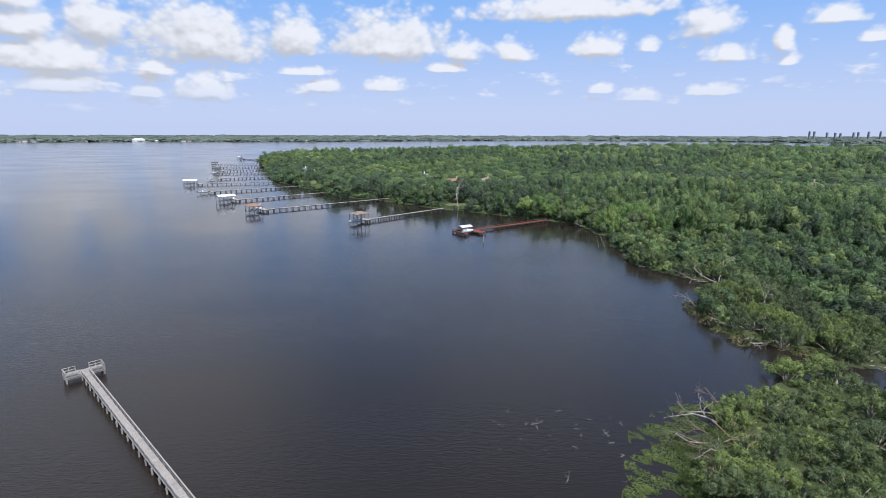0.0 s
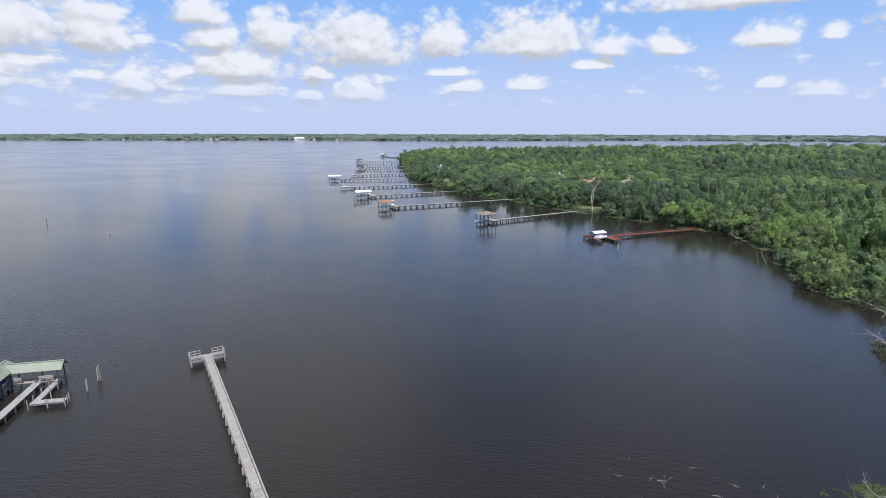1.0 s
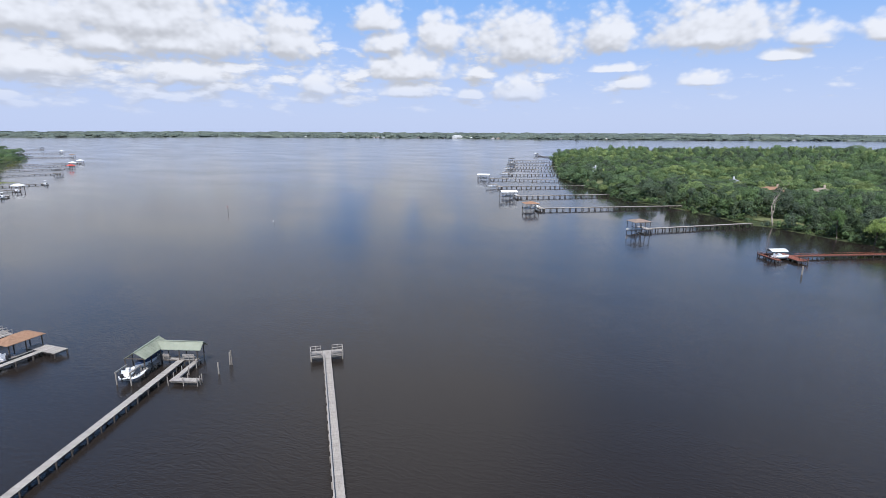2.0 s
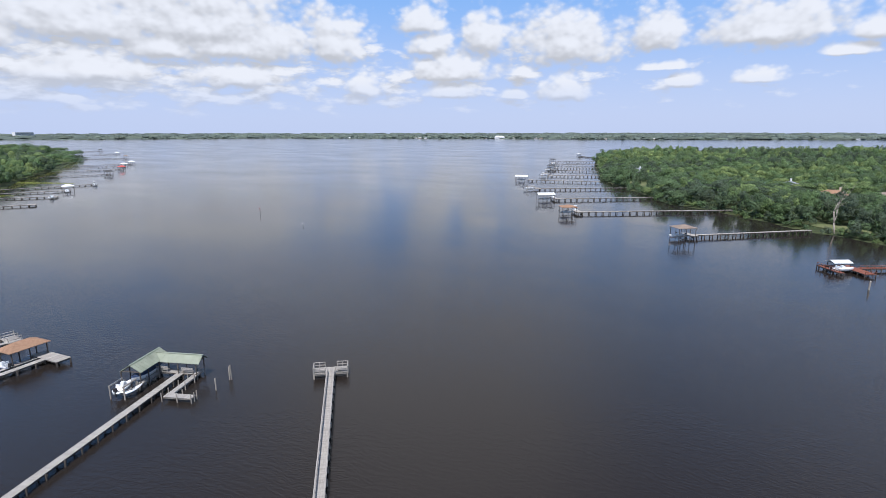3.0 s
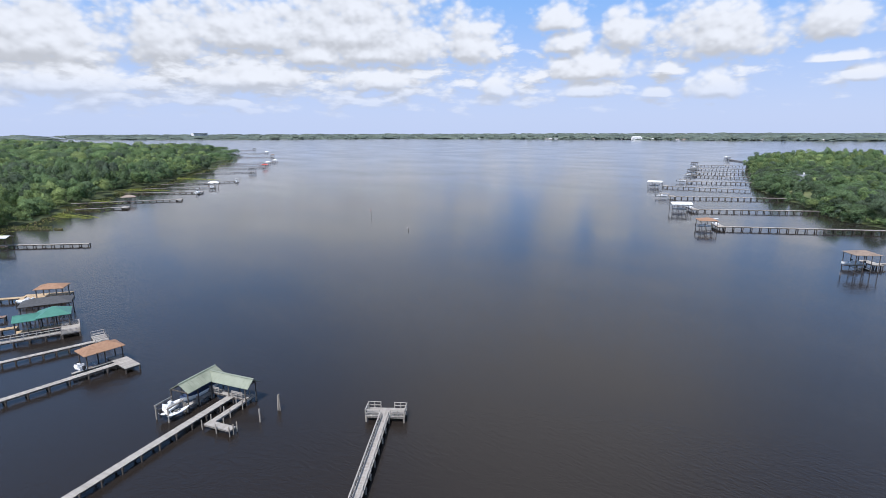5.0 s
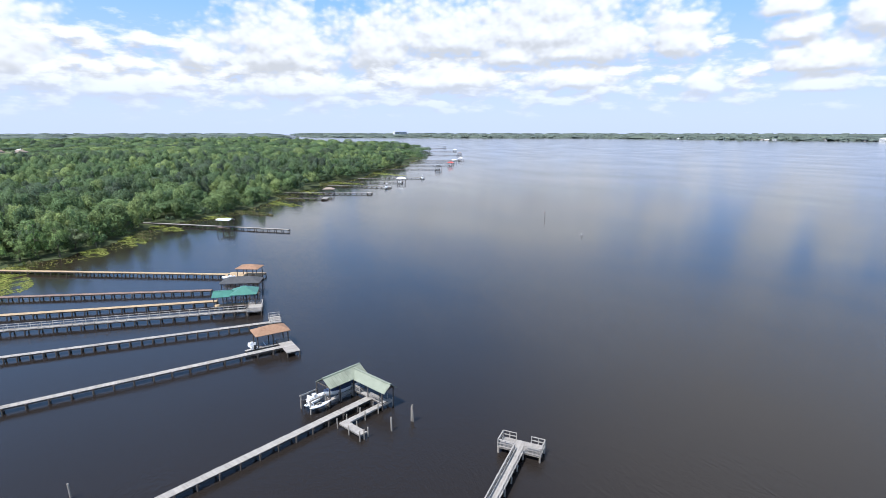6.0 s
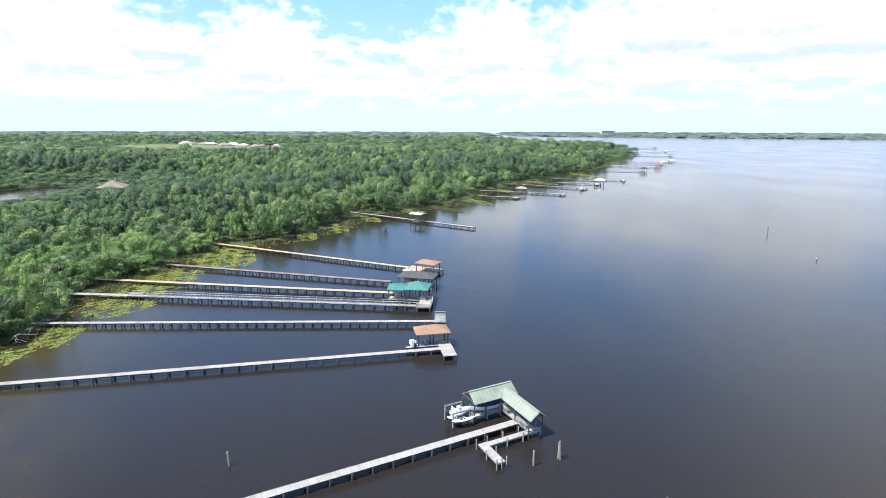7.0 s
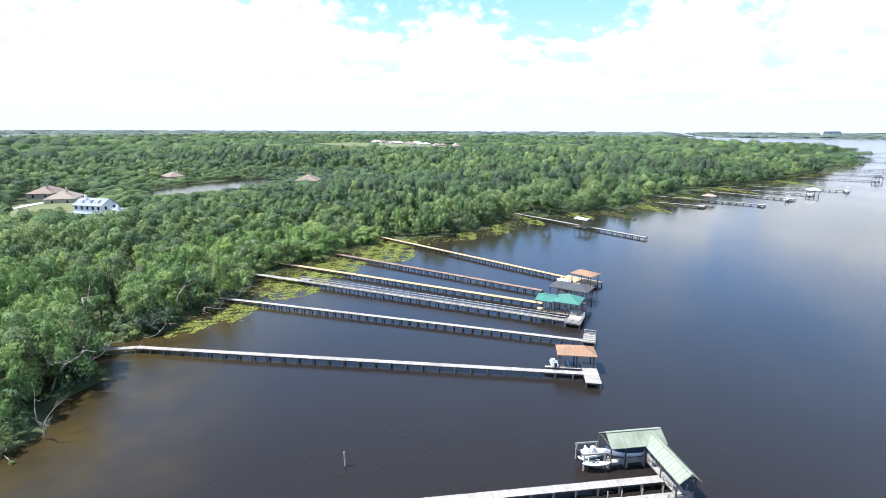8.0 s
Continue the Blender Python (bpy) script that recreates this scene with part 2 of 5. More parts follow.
def leaf_mat(name, a, b, c, use_tint, gaps=0.0):
    """Foliage: colour differs from tree to tree and from spray to spray; light passes through."""
    m = bpy.data.materials.new(name); m.use_nodes = True
    n, l = m.node_tree.nodes, m.node_tree.links
    n.clear()
    out = n.new("ShaderNodeOutputMaterial")
    if use_tint:
        o = n.new("ShaderNodeAttribute"); o.attribute_name = "tint"; pick = o.outputs["Fac"]
    else:
        o = n.new("ShaderNodeObjectInfo"); pick = o.outputs["Random"]
    ramp = n.new("ShaderNodeValToRGB")
    ramp.color_ramp.elements[0].color, ramp.color_ramp.elements[1].color = (*a, 1), (*c, 1)
    e = ramp.color_ramp.elements.new(0.55); e.color = (*b, 1)
    l.new(pick, ramp.inputs[0])
    geo = n.new("ShaderNodeNewGeometry")
    r = n.new("ShaderNodeMapRange"); r.inputs[3].default_value, r.inputs[4].default_value = 0.72, 1.3
    l.new(geo.outputs["Random Per Island"], r.inputs[0])
    s = n.new("ShaderNodeVectorMath"); s.operation = "SCALE"
    l.new(ramp.outputs[0], s.inputs[0]); l.new(r.outputs[0], s.inputs["Scale"])
    grain = n.new("ShaderNodeTexNoise"); grain.inputs["Scale"].default_value = 1.5; grain.inputs["Detail"].default_value = 5
    grain.inputs["Roughness"].default_value = 0.7
    l.new(geo.outputs["Position"], grain.inputs["Vector"])
    gr = n.new("ShaderNodeMapRange"); gr.inputs[1].default_value, gr.inputs[2].default_value = 0.32, 0.68
    gr.inputs[3].default_value, gr.inputs[4].default_value = 0.5, 1.6
    l.new(grain.outputs[0], gr.inputs[0])
    s2 = n.new("ShaderNodeVectorMath"); s2.operation = "SCALE"
    l.new(s.outputs[0], s2.inputs[0]); l.new(gr.outputs[0], s2.inputs["Scale"])
    s = s2
    d = n.new("ShaderNodeBsdfPrincipled"); d.inputs["Roughness"].default_value = 0.6
    bump = n.new("ShaderNodeBump"); bump.inputs["Strength"].default_value = 0.9; bump.inputs["Distance"].default_value = 0.5
    l.new(grain.outputs[0], bump.inputs["Height"]); l.new(bump.outputs[0], d.inputs["Normal"])
    d.inputs["Specular IOR Level"].default_value = 0.25
    tr = n.new("ShaderNodeBsdfTranslucent")
    l.new(s.outputs[0], d.inputs["Base Color"]); l.new(s.outputs[0], tr.inputs["Color"])
    mx = n.new("ShaderNodeMixShader"); mx.inputs[0].default_value = 0.42
    l.new(d.outputs[0], mx.inputs[1]); l.new(tr.outputs[0], mx.inputs[2])
    if not gaps:
        l.new(mx.outputs[0], out.inputs[0])
        return m
    # open gaps between the sprays
    gap = n.new("ShaderNodeTexNoise"); gap.inputs["Scale"].default_value = gaps; gap.inputs["Detail"].default_value = 3
    gap.inputs["Roughness"].default_value = 0.65
    l.new(geo.outputs["Position"], gap.inputs["Vector"])
    cut = n.new("ShaderNodeMapRange"); cut.inputs[1].default_value, cut.inputs[2].default_value = 0.465, 0.515
    l.new(gap.outputs[0], cut.inputs[0])
    clear = n.new("ShaderNodeBsdfTransparent")
    hole = n.new("ShaderNodeMixShader")
    l.new(cut.outputs[0], hole.inputs[0]); l.new(clear.outputs[0], hole.inputs[1]); l.new(mx.outputs[0], hole.inputs[2])
    l.new(hole.outputs[0], out.inputs[0])
    return m


def water_mat():
    m = bpy.data.materials.new("tannin_water"); m.use_nodes = True
    n, l = m.node_tree.nodes, m.node_tree.links
    p = n["Principled BSDF"]
    p.inputs["IOR"].default_value = 1.333
    tc = n.new("ShaderNodeTexCoord")

    def noise_at(scale, detail, stretch=(1, 1, 1), turn=0.0):
        mp = n.new("ShaderNodeMapping"); mp.inputs["Scale"].default_value = stretch
        mp.inputs["Rotation"].default_value = (0, 0, turn)
        l.new(tc.outputs["Object"], mp.inputs[0])
        t = n.new("ShaderNodeTexNoise"); t.inputs["Scale"].default_value = scale; t.inputs["Detail"].default_value = detail
        l.new(mp.outputs[0], t.inputs["Vector"])
        return t.outputs[0]

    # brown bottom shows in the shallows
    at = n.new("ShaderNodeAttribute"); at.attribute_name = "shallow"
    pt = noise_at(0.16, 5)
    sh = n.new("ShaderNodeMath"); sh.operation = "MULTIPLY"
    rp = n.new("ShaderNodeMapRange"); rp.inputs[1].default_value, rp.inputs[2].default_value = 0.3, 0.7
    rp.inputs[3].default_value, rp.inputs[4].default_value = 0.35, 1.0
    l.new(pt, rp.inputs[0]); l.new(at.outputs["Fac"], sh.inputs[0]); l.new(rp.outputs[0], sh.inputs[1])
    mix = n.new("ShaderNodeMix"); mix.data_type = "RGBA"
    mix.inputs["A"].default_value, mix.inputs["B"].default_value = (0.0195, 0.0160, 0.0142, 1), (0.052, 0.037, 0.012, 1)
    l.new(sh.outputs[0], mix.inputs["Factor"]); l.new(mix.outputs["Result"], p.inputs["Base Color"])
    # wind ripples, and calm lanes between the ruffled water
    gust = noise_at(0.012, 3, (1.0, 2.2, 1), 0.5)
    rg = n.new("ShaderNodeMapRange"); rg.inputs[1].default_value, rg.inputs[2].default_value = 0.35, 0.65
    rg.inputs[3].default_value, rg.inputs[4].default_value = 0.09, 0.14
    l.new(gust, rg.inputs[0]); l.new(rg.outputs[0], p.inputs["Roughness"])
    add = n.new("ShaderNodeMath"); add.operation = "MULTIPLY_ADD"; add.inputs[1].default_value = 0.65
    l.new(noise_at(2.6, 3, (1, 2.4, 1), 0.6), add.inputs[0]); l.new(noise_at(0.9, 4, (1, 2.6, 1), 0.45), add.inputs[2])
    bp = n.new("ShaderNodeBump"); bp.inputs["Distance"].default_value = 0.22
    rs = n.new("ShaderNodeMapRange"); rs.inputs[1].default_value, rs.inputs[2].default_value = 0.35, 0.65
    rs.inputs[3].default_value, rs.inputs[4].default_value = 0.11, 0.32
    l.new(gust, rs.inputs[0])
    far = n.new("ShaderNodeVectorMath"); far.operation = "DISTANCE"; far.inputs[1].default_value = (-40, 45, 0)
    l.new(tc.outputs["Object"], far.inputs[0])
    lee = n.new("ShaderNodeMapRange"); lee.inputs[1].default_value, lee.inputs[2].default_value = 50, 190
    lee.inputs[3].default_value, lee.inputs[4].default_value = 1.0, 0.17
    l.new(far.outputs["Value"], lee.inputs[0])
    calm = n.new("ShaderNodeMath"); calm.operation = "MULTIPLY"
    l.new(rs.outputs[0], calm.inputs[0]); l.new(lee.outputs[0], calm.inputs[1]); l.new(calm.outputs[0], bp.inputs["Strength"])
    l.new(add.outputs[0], bp.inputs["Height"]); l.new(bp.outputs[0], p.inputs["Normal"])
    return m


WATER = water_mat()
GROUND = mat("wooded_ground", (0.032, 0.048, 0.018), (0.070, 0.085, 0.030), 0.12, 0.95, bump=0.6, bump_scale=1.5, grime=0.5)
LAWN = mat("lawn", (0.105, 0.135, 0.050), (0.17, 0.175, 0.085), 0.06, 0.95, grime=0.3)
PAVED = mat("pale_paving", (0.42, 0.39, 0.34), (0.52, 0.49, 0.43), 0.5, 0.9)
GREY_WOOD = mat("weathered_deck_boards", (0.27, 0.25, 0.23), (0.40, 0.37, 0.34), 2.0, 0.85, bump=0.3, island_var=0.16, grime=0.35, stretch=(1, 4, 1))
PALE_WOOD = mat("bleached_deck_boards", (0.28, 0.26, 0.24), (0.375, 0.35, 0.325), 2.0, 0.85, bump=0.3, island_var=0.12, grime=0.3, stretch=(1, 4, 1))
TAN_WOOD = mat("newer_tan_boards", (0.38, 0.275, 0.165), (0.47, 0.35, 0.22), 2.0, 0.8, bump=0.3, island_var=0.14, stretch=(1, 4, 1))
RED_WOOD = mat("red_stained_boards", (0.17, 0.055, 0.035), (0.25, 0.09, 0.055), 2.0, 0.75, bump=0.3, island_var=0.15, grime=0.3)
BROWN_WOOD = mat("brown_boards", (0.20, 0.13, 0.10), (0.30, 0.21, 0.17), 2.0, 0.85, bump=0.3, island_var=0.15, grime=0.3)
PILE = mat("dark_timber_pile", (0.05, 0.045, 0.04), (0.12, 0.10, 0.085), 3.0, 0.9, bump=0.4, obj_var=0.25)
GREY_PILE = mat("grey_timber_pile", (0.24, 0.21, 0.18), (0.36, 0.33, 0.29), 3.0, 0.9, bump=0.4, obj_var=0.2, stretch=(3, 3, 0.5))
GREEN_ROOF = mat("sage_green_metal_roof", (0.235, 0.262, 0.200), (0.280, 0.305, 0.240), 0.8, 0.45, grime=0.5, spec=0.5)
TEAL_ROOF = mat("teal_metal_roof", (0.055, 0.17, 0.135), (0.075, 0.22, 0.175), 0.8, 0.45, grime=0.25, spec=0.5)
ORANGE_ROOF = mat("terracotta_brown_shingles", (0.25, 0.145, 0.09), (0.33, 0.20, 0.13), 2.5, 0.9, bump=0.5, grime=0.3)
GREY_ROOF = mat("charcoal_shingles", (0.055, 0.058, 0.065), (0.085, 0.088, 0.095), 2.5, 0.9, bump=0.5, grime=0.2)
BROWN_ROOF = mat("brown_shingles", (0.20, 0.15, 0.12), (0.28, 0.22, 0.18), 2.5, 0.9, bump=0.5, grime=0.4)
TAN_ROOF = mat("tan_shingles", (0.24, 0.195, 0.16), (0.32, 0.265, 0.22), 2.5, 0.9, bump=0.5, grime=0.3)
SLATE_ROOF = mat("blue_grey_shingles", (0.22, 0.24, 0.27), (0.30, 0.32, 0.35), 2.5, 0.9, bump=0.5, grime=0.3)
WHITE_ROOF = mat("white_metal_roof", (0.66, 0.68, 0.68), (0.78, 0.79, 0.79), 0.8, 0.4, grime=0.15, spec=0.5)
WHITE = mat("white_gelcoat", (0.76, 0.77, 0.78), (0.84, 0.85, 0.86), 1.5, 0.25, spec=0.5)
WALL_WHITE = mat("white_siding", (0.70, 0.71, 0.72), (0.80, 0.80, 0.80), 1.0, 0.7, grime=0.12)
WALL_TAN = mat("tan_stucco", (0.46, 0.38, 0.29), (0.56, 0.47, 0.37), 1.0, 0.9, grime=0.2)
BLUE_TARP = mat("navy_boat_cover", (0.03, 0.05, 0.11), (0.05, 0.08, 0.16), 2.0, 0.7)
DARK = mat("dark_rubber", (0.02, 0.02, 0.022), (0.04, 0.04, 0.045), 4.0, 0.6)
STEEL = mat("galvanised_steel", (0.45, 0.46, 0.47), (0.58, 0.59, 0.60), 3.0, 0.45, metal=0.7)
GLASS = mat("dark_glass", (0.02, 0.025, 0.03), (0.03, 0.035, 0.04), 1.0, 0.08, spec=0.6)
RED_PAINT = mat("red_paint", (0.45, 0.06, 0.05), (0.55, 0.09, 0.07), 2.0, 0.5)
BARK = mat("grey_brown_bark", (0.10, 0.085, 0.07), (0.20, 0.17, 0.14), 6.0, 0.95, bump=0.6, obj_var=0.2, stretch=(2, 2, 0.4))
DEAD = mat("bleached_dead_wood", (0.30, 0.26, 0.22), (0.46, 0.41, 0.36), 4.0, 0.95, bump=0.5, obj_var=0.2)
BROWN_DEAD = mat("brown_dead_branches", (0.20, 0.14, 0.105), (0.33, 0.24, 0.19), 4.0, 0.95, bump=0.5, obj_var=0.2)
LEAF_A = leaf_mat("broadleaf_foliage", (0.125, 0.205, 0.078), (0.200, 0.310, 0.105), (0.310, 0.410, 0.135), False, 2.4)
LEAF_W = leaf_mat("willow_foliage", (0.106, 0.142, 0.078), (0.145, 0.195, 0.080), (0.228, 0.295, 0.092), False, 2.8)
LEAF_M = leaf_mat("moss_hung_foliage", (0.180, 0.215, 0.125), (0.190, 0.255, 0.115), (0.195, 0.285, 0.100), False, 2.4)
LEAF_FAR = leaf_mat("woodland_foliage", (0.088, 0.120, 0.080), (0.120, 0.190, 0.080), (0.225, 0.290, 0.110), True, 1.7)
# far foliage with the distance haze painted into its colour: paler, blue-grey
LEAF_HAZED = leaf_mat("hazed_woodland_foliage", (0.14, 0.175, 0.155), (0.165, 0.205, 0.175), (0.19, 0.23, 0.18), True)
LILY = leaf_mat("floating_leaf_mat", (0.17, 0.22, 0.045), (0.25, 0.30, 0.060), (0.34, 0.35, 0.10), True)
WEED = leaf_mat("water_weed", (0.085, 0.125, 0.040), (0.120, 0.170, 0.050), (0.165, 0.215, 0.065), True)
REED = leaf_mat("marsh_grass_blades", (0.11, 0.155, 0.045), (0.17, 0.185, 0.065), (0.29, 0.25, 0.14), True)


# ---- mesh helpers ----
class Geo:
    """Collects boxes, bars, discs and lofts into one mesh."""

    def __init__(self):
        self.v, self.f = [], []

    def add(self, verts, faces):
        o = len(self.v)
        self.v += [tuple(p) for p in verts]
        self.f += [tuple(i + o for i in f) for f in faces]
        return self

    def box(self, c, s, rz=0.0, rx=0.0, ry=0.0):
        m = Matrix.Translation(c) @ Euler((rx, ry, rz)).to_matrix().to_4x4()
        h = Vector(s) / 2
        pts = [m @ Vector((h.x * a, h.y * b, h.z * d)) for a in (-1, 1) for b in (-1, 1) for d in (-1, 1)]
        return self.add(pts, [(0, 1, 3, 2), (4, 6, 7, 5), (0, 4, 5, 1), (2, 3, 7, 6), (0, 2, 6, 4), (1, 5, 7, 3)])

    def bar(self, a, b, r0, r1=None, n=7):
        a, b = Vector(a), Vector(b)
        r1 = r0 if r1 is None else r1
        q = (b - a).to_track_quat("Z", "Y")
        ring = [Vector((math.cos(6.28319 * i / n), math.sin(6.28319 * i / n), 0)) for i in range(n)]
        pts = [a + q @ (p * r0) for p in ring] + [b + q @ (p * r1) for p in ring]
        return self.add(pts, [(i, (i + 1) % n, n + (i + 1) % n, n + i) for i in range(n)] + [tuple(range(n - 1, -1, -1)), tuple(range(n, 2 * n))])

    def slab(self, poly, thick):
        """A plate from a top outline, which may tilt."""
        n = len(poly)
        lo = [(x, y, z - thick) for x, y, z in poly]
        return self.add(list(poly) + lo, [tuple(range(n)), tuple(range(2 * n - 1, n - 1, -1))] + [(i, n + i, n + (i + 1) % n, (i + 1) % n) for i in range(n)])

    def loft(self, rings):
        n = len(rings[0])
        pts = [p for r in rings for p in r]
        faces = [(k * n + i, k * n + i + 1, (k + 1) * n + i + 1, (k + 1) * n + i) for k in range(len(rings) - 1) for i in range(n - 1)]
        return self.add(pts, faces)

    def mesh(self, name, material, smooth=False):
        me = bpy.data.meshes.new(name)
        me.from_pydata(self.v, [], self.f)
        me.materials.append(material)
        if smooth:
            me.polygons.foreach_set("use_smooth", [True] * len(me.polygons))
        me.update()
        return me


def part(name, geo, material, parent, label="", kind="", smooth=False, at=None):
    me = geo if isinstance(geo, bpy.types.Mesh) else geo.mesh(name, material, smooth)
    ob = new(name, me)
    ob.parent = parent
    if at is not None:
        ob.matrix_basis = at
    return tagged(ob, label=label, kind=kind)


def thing(name, m, label, category, group=""):
    ob = new(name)
    ob.empty_display_size = 0.5
    ob.matrix_basis = m
    return tagged(ob, label=label, category=category, group=group)


def quad_mesh(name, quads, material, tint=None, lobes=None, lobe_tint=None):
    """A mesh from an array of loose leaves (n, corners, 3), over leafy lobes (n, 12, 3) if there are any."""
    n, k = quads.shape[:2]
    co, idx, sizes = quads.reshape(-1, 3), np.arange(k * n), np.full(n, k)
    if lobes is not None:
        faces = (np.arange(len(lobes))[:, None, None] * 12 + LOBE_FACES[None]).reshape(-1)
        idx = np.concatenate([idx, faces + k * n])
        sizes = np.concatenate([sizes, np.full(len(faces) // 3, 3)])
        co = np.concatenate([co, lobes.reshape(-1, 3)])
    me = bpy.data.meshes.new(name)
    me.vertices.add(len(co)); me.loops.add(len(idx)); me.polygons.add(len(sizes))
    me.vertices.foreach_set("co", np.ascontiguousarray(co, dtype=np.float32).ravel())
    me.loops.foreach_set("vertex_index", idx.astype(np.int32))
    me.polygons.foreach_set("loop_start", (np.cumsum(sizes) - sizes).astype(np.int32))
    me.polygons.foreach_set("use_smooth", np.ones(len(sizes), bool))
    me.update(calc_edges=True)
    me.materials.append(material)
    if tint is not None:
        at = me.attributes.new("tint", "FLOAT", "POINT")
        v = np.repeat(np.asarray(tint, dtype=np.float32), k)
        if lobes is not None:
            v = np.concatenate([v, np.repeat(np.asarray(lobe_tint, dtype=np.float32), 12)])
        at.data.foreach_set("value", v)
    return me


# ---- the plan: land and water, metres ----
LEVEL = 0.7      # height of the water
RIGHT_SHORE = [(107.2, 62.7), (81.9, 67), (69.4, 75), (60.5, 81), (57.7, 87.9), (57.8, 102.3), (65.6, 112.7), (74.4, 118.3), (72.5, 125.1), (65.7, 131.1), (59.1, 143.8), (60.1, 159.2),
               (63.3, 183.3), (61.5, 203.6), (54.9, 218.3), (45.3, 226.5), (28.8, 242.5), (13.3, 252.3), (-0.2, 261.1), (-16.6, 279.5), (-33, 294.1), (-62.1, 311.9), (-92.7, 360.5),
               (-119.6, 396.7), (-138.7, 427.8), (-161.3, 490.3), (-189.4, 572), (-223.3, 648.7), (-237.9, 710.7), (-220.5, 771.4), (-137.4, 834.9), (67.2, 1048.1), (303.5, 1238),
               (803.9, 1210.1), (1410.2, 1203.2), (6500, 1700), (6500, -700), (255.4, -19.6)]
LEFT_SHORE = [(196.2, -28.7), (135.8, 36.1), (97.2, 48.2), (73.9, 56.3), (65.2, 64.3), (56.3, 68.3), (50.2, 64.8), (42.2, 58.5), (35, 52.7), (30.2, 45.5), (28, 35.8), (21.9, 18.4), (9.6, -11),
              (-10, -28.7), (-38.5, -34), (-50.5, -22.2), (-56.5, -20.2), (-61.4, -25.1), (-66.3, -26), (-73.3, -27.8), (-78, -35.6), (-81.9, -39.3), (-88.9, -36.4), (-98.7, -35.4),
              (-106.6, -35.3), (-116.3, -37.1), (-127.9, -39.8), (-142.4, -40.6), (-158, -35.5), (-184.2, -31.3), (-195.1, -16.5), (-201.9, -11.5), (-223.1, -2.5), (-248.8, 3.7), (-264.3, 20.4),
              (-287.4, 41.1), (-305.4, 51), (-348.9, 66.7), (-379.2, 87.1), (-418.6, 101.6), (-440.5, 131.4), (-521.6, 168.8), (-619.5, 226.2), (-784.2, 298.5), (-1050.1, 389.8), (-1161, 415.2),
              (-1213.4, 375.1), (-1342, 307.3), (-1839.8, 202.6), (-2573.9, 221.1), (-3099.1, 311.8), (-6500, 450), (-6500, -6500), (6500, -6500), (6500, -1200)]
FAR_SHORE = [(-6500, 560), (-3147.9, 450.7), (-2775.2, 931.5), (-2341.8, 1755.3), (-1572.3, 2076.1), (-1251.1, 2212.3), (-892.8, 2237.4), (-473.1, 2429.2), (347.6, 2801.6), (1133.9, 2727.4),
             (1803.1, 2047.7), (2371.1, 1680.5), (6500, 2300), (6500, 6500), (-6500, 6500)]
POND = [(-237.7, -196.4), (-246.6, -211.7), (-275.8, -236.8), (-312.3, -242), (-372.5, -222.5), (-353.1, -196), (-328.5, -186), (-281.3, -180.8), (-249.1, -184.3)]
FIELD = [(-987.9, -255.1), (-905.3, -434.2), (-1064.8, -619.1), (-1183.5, -594), (-1135.6, -347.2)]


def signed(px, py, poly):
    """Metres inside (positive) or outside (negative) a polygon."""
    p = np.array(poly, float); q = np.roll(p, -1, axis=0)
    best = np.full(px.shape, 1e18); inside = np.zeros(px.shape, bool)
    for (x0, y0), (x1, y1) in zip(p, q):
        dx, dy = x1 - x0, y1 - y0
        t = np.clip(((px - x0) * dx + (py - y0) * dy) / (dx * dx + dy * dy), 0, 1)
        best = np.minimum(best, (px - x0 - t * dx) ** 2 + (py - y0 - t * dy) ** 2)
        if dy:
            inside ^= ((y0 > py) != (y1 > py)) & (px < x0 + (py - y0) * dx / dy)
    d = np.sqrt(best)
    return np.where(inside, d, -d)


def wiggle(x, y):
    return 1.3 * np.sin(x * 0.31 + 1.7 * np.sin(y * 0.23)) + 0.9 * np.sin(y * 0.53 + x * 0.19) + 0.5 * np.sin(x * 1.1 - y * 0.9)


def land(x, y):
    """Metres from the water's edge, positive on land."""
    x, y = np.asarray(x, float), np.asarray(y, float)
    d = np.maximum(np.maximum(signed(x, y, RIGHT_SHORE), signed(x, y, LEFT_SHORE)), signed(x, y, FAR_SHORE))
    d = np.minimum(d, -signed(x, y, POND))
    return d + wiggle(x, y) * 0.8


def lines(lo, hi, step):
    """Grid lines: fine over the middle, wider outwards."""
    a = list(np.arange(lo, hi, step)); s = step
    while a[-1] < 6400:
        s *= 1.09; a.append(a[-1] + s)
    s = step
    while a[0] > -6400:
        s *= 1.09; a.insert(0, a[0] - s)
    return np.array(a)


def sheet(name, xs, ys, z, material):
    gx, gy = np.meshgrid(xs, ys)
    nx, ny = len(xs), len(ys)
    i = np.arange(nx * ny).reshape(ny, nx)
    f = np.stack([i[:-1, :-1], i[:-1, 1:], i[1:, 1:], i[1:, :-1]], -1).reshape(-1, 4)
    me = bpy.data.meshes.new(name)
    me.vertices.add(nx * ny); me.loops.add(4 * len(f)); me.polygons.add(len(f))
    me.vertices.foreach_set("co", np.stack([gx, gy, z], -1).astype(np.float32).ravel())
    me.loops.foreach_set("vertex_index", f.astype(np.int32).ravel())
    me.polygons.foreach_set("loop_start", np.arange(0, 4 * len(f), 4, dtype=np.int32))
    me.update(calc_edges=True)
    me.materials.append(material)
    return me, gx, gy


